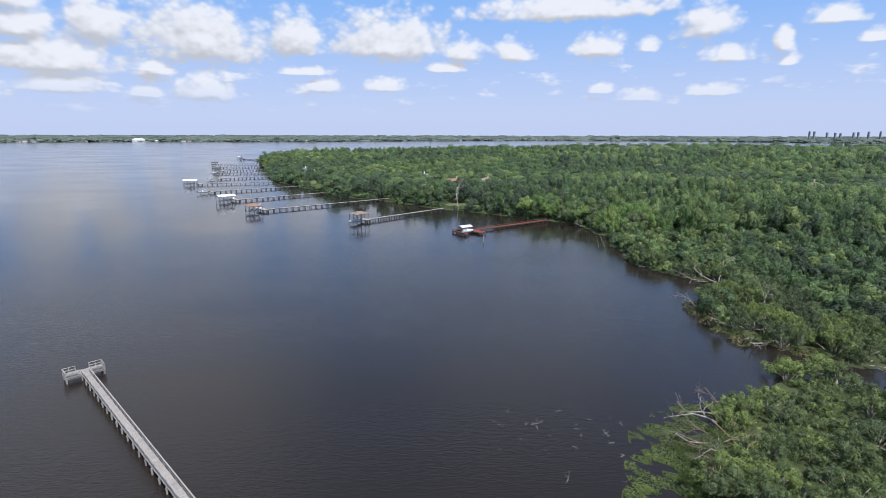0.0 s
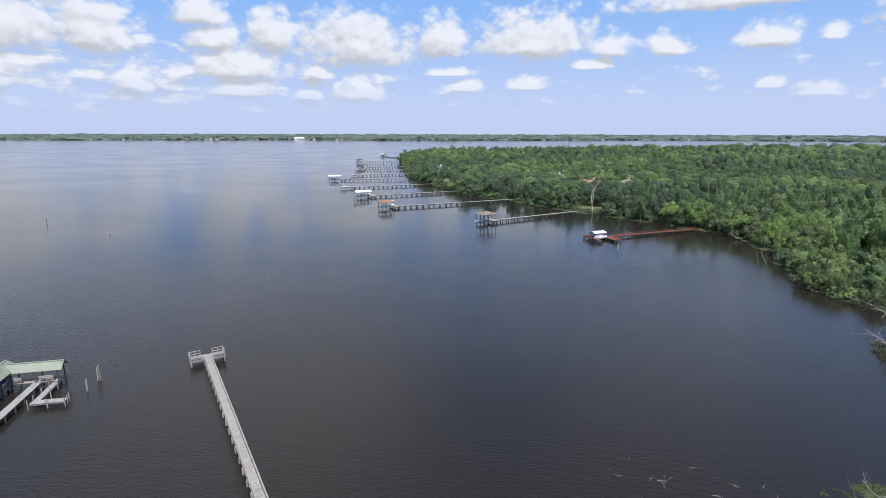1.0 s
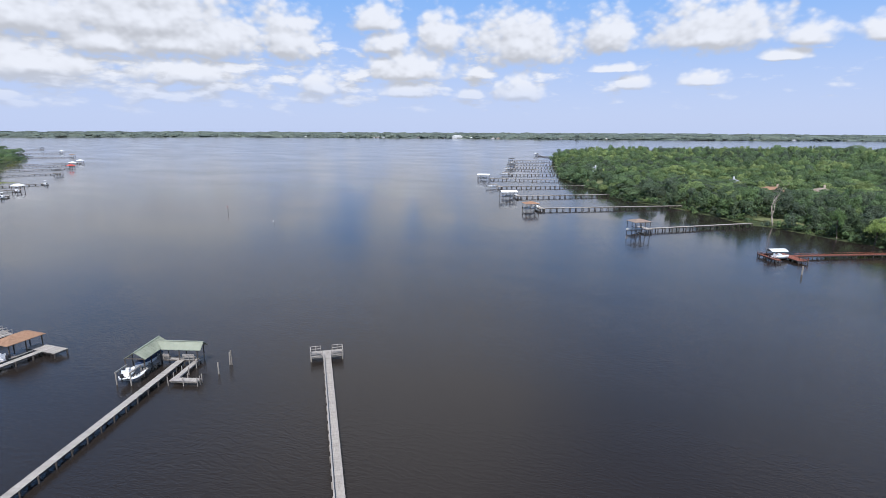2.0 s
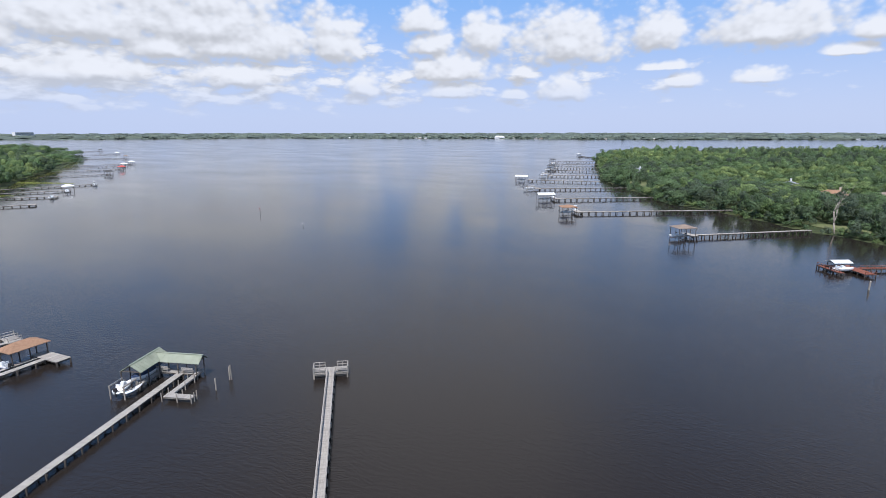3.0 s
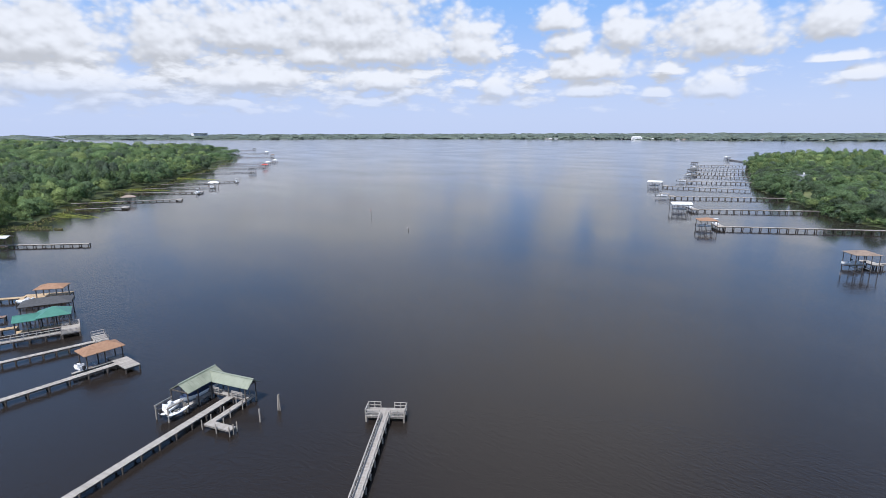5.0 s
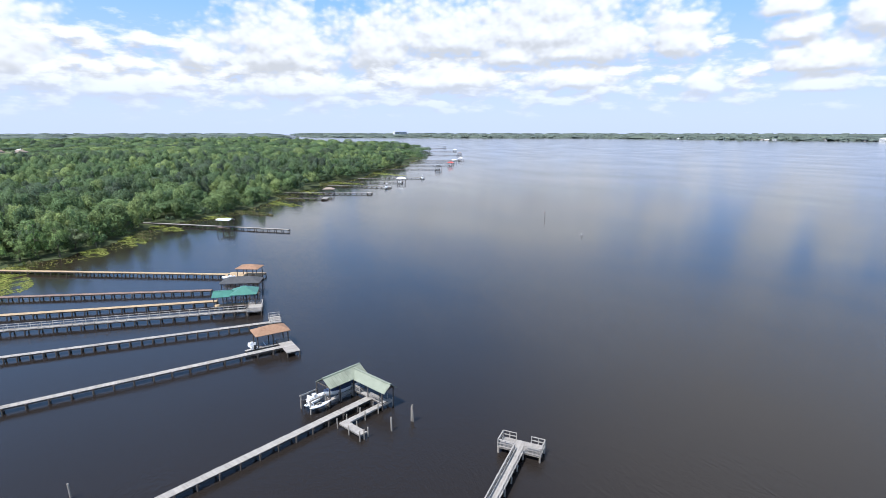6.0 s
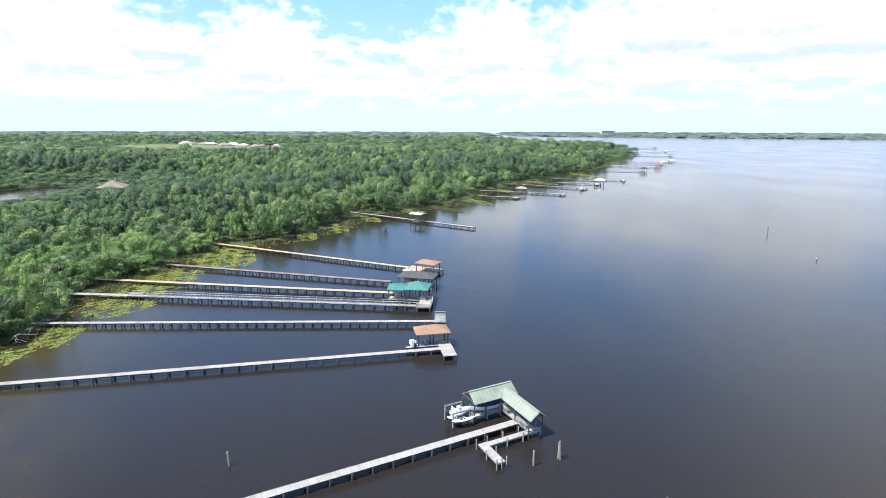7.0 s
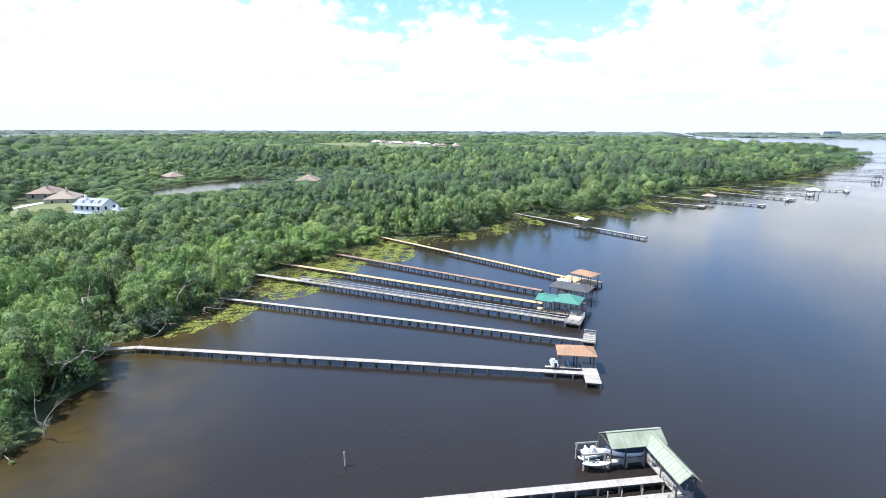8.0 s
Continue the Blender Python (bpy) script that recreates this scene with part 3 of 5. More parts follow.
XS, YS = lines(-330, 110, 3.2), lines(-80, 300, 3.2)
GX, GY = np.meshgrid(XS, YS)
D = land(GX, GY)
Z = np.clip(D * 0.16, -2.6, 0.5) + np.clip((D - 8) * 0.012, 0, 0.9) + 0.12 * wiggle(GX * 0.3, GY * 0.3) * (D > 4)
ground_me, _, _ = sheet("ground", XS, YS, Z + LEVEL, GROUND)
ground = tagged(new("ground", ground_me), "dark leafy ground under the woods, sloping into the water", "ground", kind="structure")

WX, WY = lines(-330, 110, 8.0), lines(-80, 300, 8.0)
water_me, wx, wy = sheet("water", WX, WY, np.full((len(WY), len(WX)), LEVEL), WATER)
wd = land(wx, wy)
shallow = np.clip(1.15 + wd / 26.0, 0, 1) * np.clip((130 - np.hypot(wx + 95, wy + 30)) / 80, 0, 1)
at = water_me.attributes.new("shallow", "FLOAT", "POINT")
at.data.foreach_set("value", shallow.astype(np.float32).ravel())
water = tagged(new("water", water_me), "dark tannin-brown river water with small wind ripples", "river", kind="structure")


def lawn_patch(name, poly, z, label, material=LAWN):
    g = Geo().slab([(x, y, z + LEVEL) for x, y in poly], z + 0.3)
    return tagged(new(name, g.mesh(name, material)), label, "ground", kind="structure")


lawn_patch("ground_field", FIELD, 5.0, "mown pale green playing field beyond the woods")
lawn_patch("ground_lawn", [(-224.7, -207.4), (-191.3, -230.4), (-141.2, -209.6), (-152.5, -170.2), (-195.3, -179.4)], 2.0, "sunlit lawn round the houses by the pond")
lawn_patch("ground_bank", [(-1.2, 272.7), (21.5, 254.9), (28.5, 259.7), (11.8, 280.5)], 1.0, "bright green lawn running down to the water")
lawn_patch("ground_bank_far", [(-115.7, 415.3), (-94.2, 383.6), (-81.3, 391.1), (-105.7, 424.8)], 1.0, "bright green lawn under shore trees")
lawn_patch("pavement_drive", [(-141.6, -200.9), (-137.6, -207.1), (-177.9, -220.1), (-198.2, -227.2), (-200.5, -223.1)], 2.25, "pale concrete drive beside the lawn", PAVED)


# ---- trees ----
def ball(rng, n):
    v = rng.normal(size=(n, 3))
    return v / np.linalg.norm(v, axis=1, keepdims=True)


def cards(rng, centres, normals, size, slim=1.0):
    """Leaf sprays: one uneven pointed blade each, turned about its normal."""
    n = len(centres)
    nn = normals / np.linalg.norm(normals, axis=1, keepdims=True)
    a = np.cross(nn, ball(rng, n)); a /= np.linalg.norm(a, axis=1, keepdims=True) + 1e-9
    b = np.cross(nn, a)
    s = (size * rng.uniform(0.6, 1.35, n))[:, None]
    w = slim * rng.uniform(0.45, 0.8, n)[:, None]
    return np.stack([centres - a * s * 0.9 + b * s * w * 0.5, centres + a * s * 1.1 + b * s * w * 0.3, centres - b * s * w - a * s * rng.uniform(-0.4, 0.3, n)[:, None]], 1)


GOLD = (1 + 5 ** 0.5) / 2
LOBE = np.array([(a * p, b * q, 0.0) for a, b in ((1, GOLD),) for p in (-1, 1) for q in (-1, 1)])
LOBE = np.concatenate([LOBE, LOBE[:, [2, 0, 1]], LOBE[:, [1, 2, 0]]]) / math.hypot(1, GOLD)
LOBE_FACES = np.array([t for t in [(a, b, c) for a in range(12) for b in range(a + 1, 12) for c in range(b + 1, 12)]
                       if all(np.linalg.norm(LOBE[t[i]] - LOBE[t[i - 1]]) < 1.1 for i in range(3))])
LOBE_FACES = np.array([t if np.dot(np.cross(LOBE[t[1]] - LOBE[t[0]], LOBE[t[2]] - LOBE[t[0]]), LOBE[t[0]]) > 0 else t[::-1] for t in LOBE_FACES.tolist()])
# the undersides of lobes lie inside the crown
LOBE_FACES = LOBE_FACES[LOBE[LOBE_FACES].mean(1)[:, 2] > -0.4]


def crown(rng, kind, n, size, m=0, fill=0.86):
    """A crown 1 m high and about 1 m wide over its base point: uneven leafy lobes with gaps, and loose sprays over them."""
    tall = 0.85
    grow = (19 / m) ** 0.45 if m else 1.0
    if kind == "willow":
        m, tall = m or 26, 1.3
        c = np.stack([rng.normal(0, 0.27, m), rng.normal(0, 0.27, m), rng.uniform(0.16, 0.72, m)], 1); r = rng.uniform(0.08, 0.16, m) * grow
        c[:, 2] *= 1.15 - 0.8 * np.hypot(c[:, 0], c[:, 1])
    elif kind == "cypress":
        m, tall = m or 16, 1.1
        z = rng.uniform(0.20, 0.93, m); s = 0.36 * (1.10 - z) + 0.04
        c = np.stack([rng.normal(0, 0.8, m) * s, rng.normal(0, 0.8, m) * s, z], 1); r = rng.uniform(0.10, 0.17, m) * (1.35 - 0.6 * z) * grow
    else:
        m = m or 19
        z = rng.uniform(0.22, 0.88, m)
        ang, rad = rng.uniform(0, 6.283, m), np.sqrt(rng.uniform(0.05, 1, m)) * 0.40 * np.sqrt(np.clip(1 - ((z - 0.5) / 0.46) ** 2, 0.05, 1))
        c = np.stack([np.cos(ang) * rad, np.sin(ang) * rad, z], 1); r = rng.uniform(0.12, 0.20, m) * grow
    k = rng.choice(m, n, p=r ** 2 / (r ** 2).sum())
    d = ball(rng, n); d[:, 2] = np.where(d[:, 2] < -0.35, -d[:, 2], d[:, 2])
    p = c[k] + d * (r[k] * rng.uniform(0.78, 1.15, n))[:, None] * np.array([1, 1, tall])
    if kind == "moss":
        hang = rng.random(n) < 0.35
        p[hang, 2] -= rng.uniform(0.04, 0.16, hang.sum())
    a = rng.uniform(0, 6.283, m)
    turn = np.stack([np.stack([np.cos(a), -np.sin(a), a * 0], 1), np.stack([np.sin(a), np.cos(a), a * 0], 1), np.stack([a * 0, a * 0, a * 0 + 1], 1)], 1)
    lob = np.einsum("mij,vj->mvi", turn, LOBE) * rng.uniform(0.62, 1.28, (m, 12, 1)) * np.array([1, 1, tall]) * (r * fill)[:, None, None] + c[:, None, :]
    return cards(rng, p, d + 0.6 * ball(rng, n) + np.array([0, 0, 0.45]), size, 0.6 if kind == "willow" else 1.0), c, r, lob


def tree_models(kind, count, n, size, leaf, seed):
    out = []
    for k in range(count):
        rng = np.random.default_rng(seed + k)
        q, c, r, lob = crown(rng, kind, n, size)
        g = Geo()
        if kind == "willow":
            for i in range(11):
                x, y, z = c[i]
                mid = (x * 0.45 + 0.03, y * 0.45 - 0.02, z * 0.5)
                g.bar((x * 0.15, y * 0.15, -0.08), mid, 0.018, 0.012, 5).bar(mid, (x, y, z), 0.012, 0.005, 5)
        else:
            lean = rng.normal(0, 0.02, 2)
            p1, p2 = (lean[0], lean[1], 0.34), (lean[0] * 2, lean[1] * 2, 0.66)
            w = 0.020 if kind == "cypress" else 0.026
            g.bar((0, 0, -0.05), (lean[0] * 0.2, lean[1] * 0.2, 0.06), w * 1.7, w * 1.1, 8)
            g.bar((lean[0] * 0.2, lean[1] * 0.2, 0.06), p1, w * 1.1, w * 0.85, 8).bar(p1, p2, w * 0.85, w * 0.4, 7)
            for i in range(8):
                x, y, z = c[i]
                s = rng.uniform(0.5, 0.95)
                b = [p1[j] + (p2[j] - p1[j]) * (s - 0.4) for j in range(3)]
                g.bar(b, ((x + b[0]) / 2, (y + b[1]) / 2, max(z - 0.08, b[2] * 0.9)), w * 0.45, w * 0.28, 5)
                g.bar(((x + b[0]) / 2, (y + b[1]) / 2, max(z - 0.08, b[2] * 0.9)), (x, y, z), w * 0.28, w * 0.1, 5)
        out.append((g.mesh("trunk", DEAD if kind == "willow" else BARK, True), quad_mesh("crown", q, leaf, lobes=lob)))
    return out


TREES = {"oak": tree_models("oak", 5, 1600, 0.027, LEAF_A, 10), "cypress": tree_models("cypress", 5, 1400, 0.027, LEAF_A, 20),
         "moss": tree_models("moss", 4, 1600, 0.026, LEAF_M, 30), "willow": tree_models("willow", 4, 1100, 0.032, LEAF_W, 40), "sallow": tree_models("willow", 5, 2400, 0.022, LEAF_W, 44)}
LABELS = {"oak": ("green broadleaf tree with a full rounded crown", "trees of the shore woods"),
          "cypress": ("tall fresh-green cypress with a narrow feathery crown", "cypresses of the shore woods"),
          "moss": ("grey-green tree hung with moss at the water's edge", "moss-hung shore trees"),
          "sallow": ("fine-leaved light-green willow thicket at the water", "willow thicket by the pier"),
          "willow": ("low light-green willow thicket on the marshy bank", "willows on the marshy bank")}


def plant(kind, x, y, z, height, wide, rng):
    trunk_me, crown_me = TREES[kind][rng.integers(len(TREES[kind]))]
    label, group = LABELS[kind]
    t = thing("willow_bush" if kind in ("willow", "sallow") else "tree", pose(x, y, z + LEVEL, rng.normal(0, 2), rng.normal(0, 2), rng.uniform(0, 360)) @ Matrix.Diagonal((wide, wide, height, 1)),
              label, "bush" if kind in ("willow", "sallow") else "tree", group)
    part("trunk", trunk_me, None, t)
    part("crown", crown_me, None, t)


HOUSE_CLEARINGS = [(-181.3, -158.2, 20), (-209.6, -227.4, 20), (-222.6, -251.6, 18), (-305.6, -142.2, 14), (-171.8, -198.1, 26), (8.7, 370.4, 15), (-13.6, 413.5, 13), (-126.7, 487.5, 13),
                   (250, 344.8, 13), (10.7, 266.8, 10), (-99, 400.3, 12), (-319.5, -266.7, 12), (-193.2, -206.9, 22), (32.6, 382, 12)]


def scatter(x0, x1, y0, y1, step, seed):
    rng = np.random.default_rng(seed)
    x, y = np.meshgrid(np.arange(x0, x1, step), np.arange(y0, y1, step))
    x, y = x.ravel() + rng.uniform(-0.48, 0.48, x.size) * step, y.ravel() + rng.uniform(-0.48, 0.48, x.size) * step
    d = land(x, y)
    keep = d > 1.0
    keep &= signed(x, y, FIELD) < -4
    for hx, hy, hr in HOUSE_CLEARINGS:
        keep &= np.hypot(x - hx, y - hy) > hr
    return x[keep], y[keep], d[keep], rng


def marshy(x, y):
    """The low willow marsh on the near right bank."""
    return (x > 15) & (y > 15) & (y < 178 - 0.25 * (x - 60)) & (x < 175)


# the nearest few hundred, each a tree of its own
tx, ty, td, rng_n = scatter(-235, 180, -110, 300, 5.0, 3)
mx_, my_, md, _ = scatter(15, 176, 15, 180, 3.7, 4)
dry, wet = ~marshy(tx, ty), marshy(mx_, my_)
near_x, near_y, near_d = np.concatenate([tx[dry], mx_[wet]]), np.concatenate([ty[dry], my_[wet]]), np.concatenate([td[dry], md[wet]])
eye_d = np.minimum(np.hypot(near_x + 15, near_y - 45), np.hypot(near_x - 2, near_y + 5))
seen_side = ~((near_y < 12 + 0.18 * near_x) & (near_x > -48)) & ~((near_x > 40 + 0.9 * near_y) & (near_y < 180))
is_wet = marshy(near_x, near_y)
front = np.where(seen_side, eye_d + 1.6 * np.clip(near_d, 0, 70), 1e9)
order = np.concatenate([np.argsort(np.where(is_wet, 1e9, front))[:280], np.argsort(np.where(is_wet, front, 1e9))[:230]])
alone = np.zeros(len(near_x), bool); alone[order] = True


def low_ground(x, y):
    """Younger, lower growth on the way to the pond."""
    t = ((x + 130) * -0.62 + (y + 60) * -0.78)
    s = np.abs((x + 130) * 0.78 - (y + 60) * 0.62)
    return np.where((t > -20) & (t < 260), 0.70 + 0.30 * np.clip((s - 45) / 40, 0, 1), 1.0)


def height_at(x, y, d, rng):
    h = np.clip(9.0 + 0.07 * d, 9.0, 12.5) * rng.uniform(0.7, 1.28, len(x)) * low_ground(x, y)
    m = marshy(x, y)
    h = np.where(m, np.clip(4.2 + 0.05 * d, 4.2, 7.5) * rng.uniform(0.65, 1.3, len(x)), h)
    h = np.where((x < 60) & (y < 75) & (x > 15), 3.4 * rng.uniform(0.6, 1.25, len(x)), h)
    return h


near_h = height_at(near_x, near_y, near_d, rng_n)
for i in order:
    x, y, d, h = near_x[i], near_y[i], near_d[i], near_h[i]
    if marshy(x, y):
        if y < 76 and x < 64:
            plant("sallow", x, y, 0.1, h * 1.1, h * rng_n.uniform(1.1, 1.4) + 0.8, rng_n)
        else:
            plant("willow", x, y, 0.1, h * 1.15, h * rng_n.uniform(0.8, 1.1) + 0.8, rng_n)
    else:
        u = rng_n.random()
        kind = ("moss" if u < 0.38 else "cypress" if u < 0.75 else "oak") if d < 12 else ("moss" if u < 0.12 else "cypress" if u < 0.45 else "oak")
        plant(kind, x, y, 0.3, h * (1.1 if kind == "cypress" else 1.0), (5.2 if kind == "cypress" else 7.2) * rng_n.uniform(0.85, 1.3), rng_n)


for x, y, h, w, kind in [(-65.2, -32.1, 11.5, 8.0, "moss"), (-69.3, -31.1, 12.0, 8.5, "cypress"), (-62.2, -30.2, 10.0, 8.0, "oak"), (-67.1, -36, 12.0, 9.0, "oak"), (-59.2, -31.2, 9.0, 8.0, "moss"),
                         (-73.2, -34, 11.0, 8.0, "moss"), (-78.1, -40.8, 12.0, 9.0, "cypress"), (-54.7, -21.8, 3.6, 5.0, "willow"), (-52.2, -24.4, 3.2, 5.0, "willow")]:
    plant(kind, x, y, 0.1, h, w, rng_n)


def woods(name, x, y, z, h, w, kinds, n, size, seed, label, leaf=LEAF_FAR, m=6):
    """Many crowns in one mesh; each has a tint of its own."""
    rng = np.random.default_rng(seed)
    temps = [crown(rng, k, n, size, m, 0.95) for k in kinds for _ in range(4)]
    pick = rng.integers(len(temps), size=len(x))
    quads, tints, lobes, lobe_tints = [], [], [], []
    for k, t in enumerate(temps):
        i = np.where(pick == k)[0]
        if not len(i):
            continue
        a = rng.uniform(0, 6.283, len(i))
        ca, sa = (np.cos(a) * w[i])[:, None, None], (np.sin(a) * w[i])[:, None, None]
        patch = np.clip(0.48 + 0.2 * np.sin(x[i] * 0.021 + 2 * np.sin(y[i] * 0.017)) + rng.normal(0, 0.26, len(i)), 0, 1)
        for src, heap, tint in ((t[0], quads, tints), (t[3], lobes, lobe_tints)):
            q = src[None]
            at = np.stack([q[..., 0] * ca - q[..., 1] * sa + x[i][:, None, None], q[..., 0] * sa + q[..., 1] * ca + y[i][:, None, None], q[..., 2] * h[i][:, None, None] + z + LEVEL], -1)
            heap.append(at.reshape((-1,) + src.shape[1:]))
            tint.append(np.repeat(patch, src.shape[0]))
    me = quad_mesh(name, np.concatenate(quads), leaf, np.concatenate(tints), np.concatenate(lobes), np.concatenate(lobe_tints))
    return tagged(new(name, me), label, "woods", kind="stuff")


rest = ~alone & seen_side & (near_d > 2)
woods("shore_woods", near_x[rest], near_y[rest], 0.3, near_h[rest], np.where(is_wet, 5.0, 7.4)[rest] * rng_n.uniform(0.85, 1.3, rest.sum()),
      ("oak", "oak", "cypress"), 110, 0.05, 50, "dense green broadleaf woods behind the shore trees", m=9)
# the wooded bank that the flight sets out from
back = ~alone & ~seen_side & (near_d > 4) & (near_y < 20 + 0.5 * near_x) & (near_y < 0)
woods("bank_woods", near_x[back], near_y[back], 0.3, near_h[back], 8.0 * rng_n.uniform(0.85, 1.3, back.sum()),
      ("oak", "oak", "cypress"), 20, 0.08, 51, "green broadleaf woods on the bank at the pier's foot", m=4)


def ring(name, x0, x1, y0, y1, step, seed, wide, n, size, tall, keep, label, leaf=LEAF_FAR, m=6, sink=0.0):
    x, y, d, rng = scatter(x0, x1, y0, y1, step, seed)
    k = keep(x, y)
    x, y, d = x[k], y[k], d[k]
    h = np.minimum(tall, 9.5 + 0.07 * np.clip(d, 0, 60)) * rng.uniform(0.66, 1.34, len(x)) * low_ground(x, y)
    h = h * (1 + 0.10 * np.sin(x * 0.013) * np.sin(y * 0.017))
    # low growth on the near side of the pond and of the field
    h = np.where(x > -420, np.minimum(h, 2.6 + 0.10 * np.clip(-signed(x, y, POND), 0, 300)), h)
    for hx, hy in ((-178.8, -152.8), (-210.1, -222.4), (-305.6, -142.2)):
        h = np.minimum(h, 6.0 + 0.085 * np.hypot(x - hx, y - hy))
    for hx, hy in ((10.7, 368.5), (33.6, 380), (-13.6, 413.5), (-126.7, 485.5), (250, 342.8)):
        h = np.minimum(h, 6.0 + 0.06 * np.hypot(x - hx, y - hy))
    h = np.where((x > -1400) & (x < -700), np.minimum(h, 5.0 + 0.03 * np.clip(-signed(x, y, FIELD), 0, 400)), h)
    woods(name, x, y, 0.4 - sink, h, wide * rng.uniform(0.65, 1.45, len(x)), ("oak", "oak", "oak", "cypress"), n, size, seed, label, leaf, m)


def on_point(x, y):
    return (y > 300) & (x < 200)


def in_near(x, y):
    return (x > -235) & (x < 180) & (y > -110) & (y < 300)


def in_mid(x, y):
    return (x > -640) & (x < 560) & (y > -430) & (y < 860)


def in_far(x, y):
    return (x > -2000) & (x < 1900) & (y > -1500) & (y < 2400)


def in_sight(x, y):
    """The sector that the flight looks over: west round to north-east."""
    a = np.degrees(np.arctan2(x + 10, y - 20))
    return (a > -153) & (a < 44)


ring("wood_mid", -640, 560, -430, 860, 7.4, 61, 9.6, 34, 0.06, 13.0, lambda x, y: ~in_near(x, y) & ~on_point(x, y) & in_sight(x, y), "green woodland canopy of rounded crowns", m=5)
ring("wood_point", -300, 210, 295, 860, 8.8, 64, 12.0, 40, 0.05, 13.5, lambda x, y: on_point(x, y) & ~in_near(x, y), "broad-crowned oaks and pines on the wooded point", m=7)
# scrub closing the edge of the woods against the water
sx, sy, sd, rng_s = scatter(-330, 200, -60, 720, 2.8, 71)
edge = (sd < 5.5) & in_sight(sx, sy) & ~((sx < -120) & (sy < 200) & (sd < 3.5)) & ~((sx > 15) & (sx < 64) & (sy < 76))
woods("shore_scrub", sx[edge], sy[edge], 0.0, rng_s.uniform(2.4, 5.6, edge.sum()), rng_s.uniform(3.0, 5.4, edge.sum()), ("willow", "oak"), 40, 0.07, 72, "low green scrub along the water's edge")
ring("wood_far", -2000, 1900, -1500, 2400, 19.0, 62, 22.0, 8, 0.08, 13.5, lambda x, y: ~in_mid(x, y) & in_sight(x, y) & (signed(x, y, FAR_SHORE) < -60), "distant green woodland along the river", m=2, sink=1.5)
# far bank and horizon woods take the leaf colour with haze painted in
ring("wood_far_bank", -3000, 1900, 1100, 3050, 24.0, 65, 30.0, 8, 0.08, 18.0, lambda x, y: (signed(x, y, FAR_SHORE) < 190) & (signed(x, y, FAR_SHORE) > -60) & in_sight(x, y), "wooded far bank of the river", LEAF_HAZED, m=2, sink=3.5)
ring("wood_horizon", -5600, 4400, -4600, 5400, 62.0, 63, 74.0, 3, 0.10, 27.0, lambda x, y: (~in_far(x, y) | (signed(x, y, FAR_SHORE) > 190)) & in_sight(x, y) & (np.hypot(x, y) < 5600), "woodland stretching to the horizon", LEAF_HAZED, 1, 5.0)


# ---- docks ----
PILE_ME = {}


def pile_mesh(r, lo, hi, material):
    key = (r, lo, hi, material.name)
    if key not in PILE_ME:
        g = Geo().bar((0, 0, lo), (0, 0, hi - 0.06), r * 1.05, r, 9).bar((0, 0, hi - 0.06), (0, 0, hi), r, r * 0.7, 9)
        PILE_ME[key] = g.mesh("support_post", material, False)
    return PILE_ME[key]


BEAM_ME = {}


def beam_mesh(length, material):
    key = (round(length, 2), material.name)
    if key not in BEAM_ME:
        BEAM_ME[key] = Geo().box((0, 0, 0), (0.1, length, 0.2)).mesh("cross_beam", material)
    return BEAM_ME[key]


def boards(g, x0, x1, width, z, pitch=0.15, y0=0.0, rng=None, across=True):
    """Deck boards with open joints, slightly uneven."""
    rng = rng or np.random.default_rng(1)
    n = max(1, int((x1 - x0) / pitch))
    p = (x1 - x0) / n
    for i in range(n):
        c = x0 + (i + 0.5) * p
        dz, dw = rng.normal(0, 0.004), rng.normal(0, 0.015)
        if across:
            g.box((c, y0 + dw, z + dz), (p * 0.94, width, 0.045))
        else:
            g.box((y0 + dw, c, z + dz), (width, p * 0.94, 0.045))
    return g


def heading(p0, p1):
    return math.degrees(math.atan2(p1[1] - p0[1], p1[0] - p0[0]))


def dock_run(t, length, width, z, deck, pile, gap=2.9, rails=(), pitch=0.15, x0=0.0, seed=1, stick=0.0, pile_r=0.11, low=-2.2):
    """A straight run of dock along the thing's x axis: boards, two stringers, piles in pairs, rails."""
    rng = np.random.default_rng(seed)
    g = boards(Geo(), x0, x0 + length, width, z, pitch, 0.0, rng)
    part("deck", g, deck, t, kind="stuff")
    for s in (-1, 1):
        part("stringer", Geo().box((x0 + length / 2, s * (width / 2 - 0.08), z - 0.14), (length, 0.06, 0.22)), pile, t)
    n = max(2, int(length / gap) + 1)
    for i in range(n):
        x = x0 + 0.15 + (length - 0.3) * i / (n - 1)
        for s in (-1, 1):
            part("support_post", pile_mesh(pile_r, low, z - 0.03 + stick, pile), None, t, at=pose(x, s * (width / 2 + (0.02 if not stick else 0.12)), 0, rng.normal(0, 0.8), rng.normal(0, 0.8)))
        part("cross_beam", beam_mesh(width + 0.25, pile), None, t, at=pose(x + 0.13, 0, z - 0.34))
    for s in rails:
        rail_run(t, (x0, s * (width / 2 - 0.03)), (x0 + length, s * (width / 2 - 0.03)), z, deck)


RAIL_ME = {}


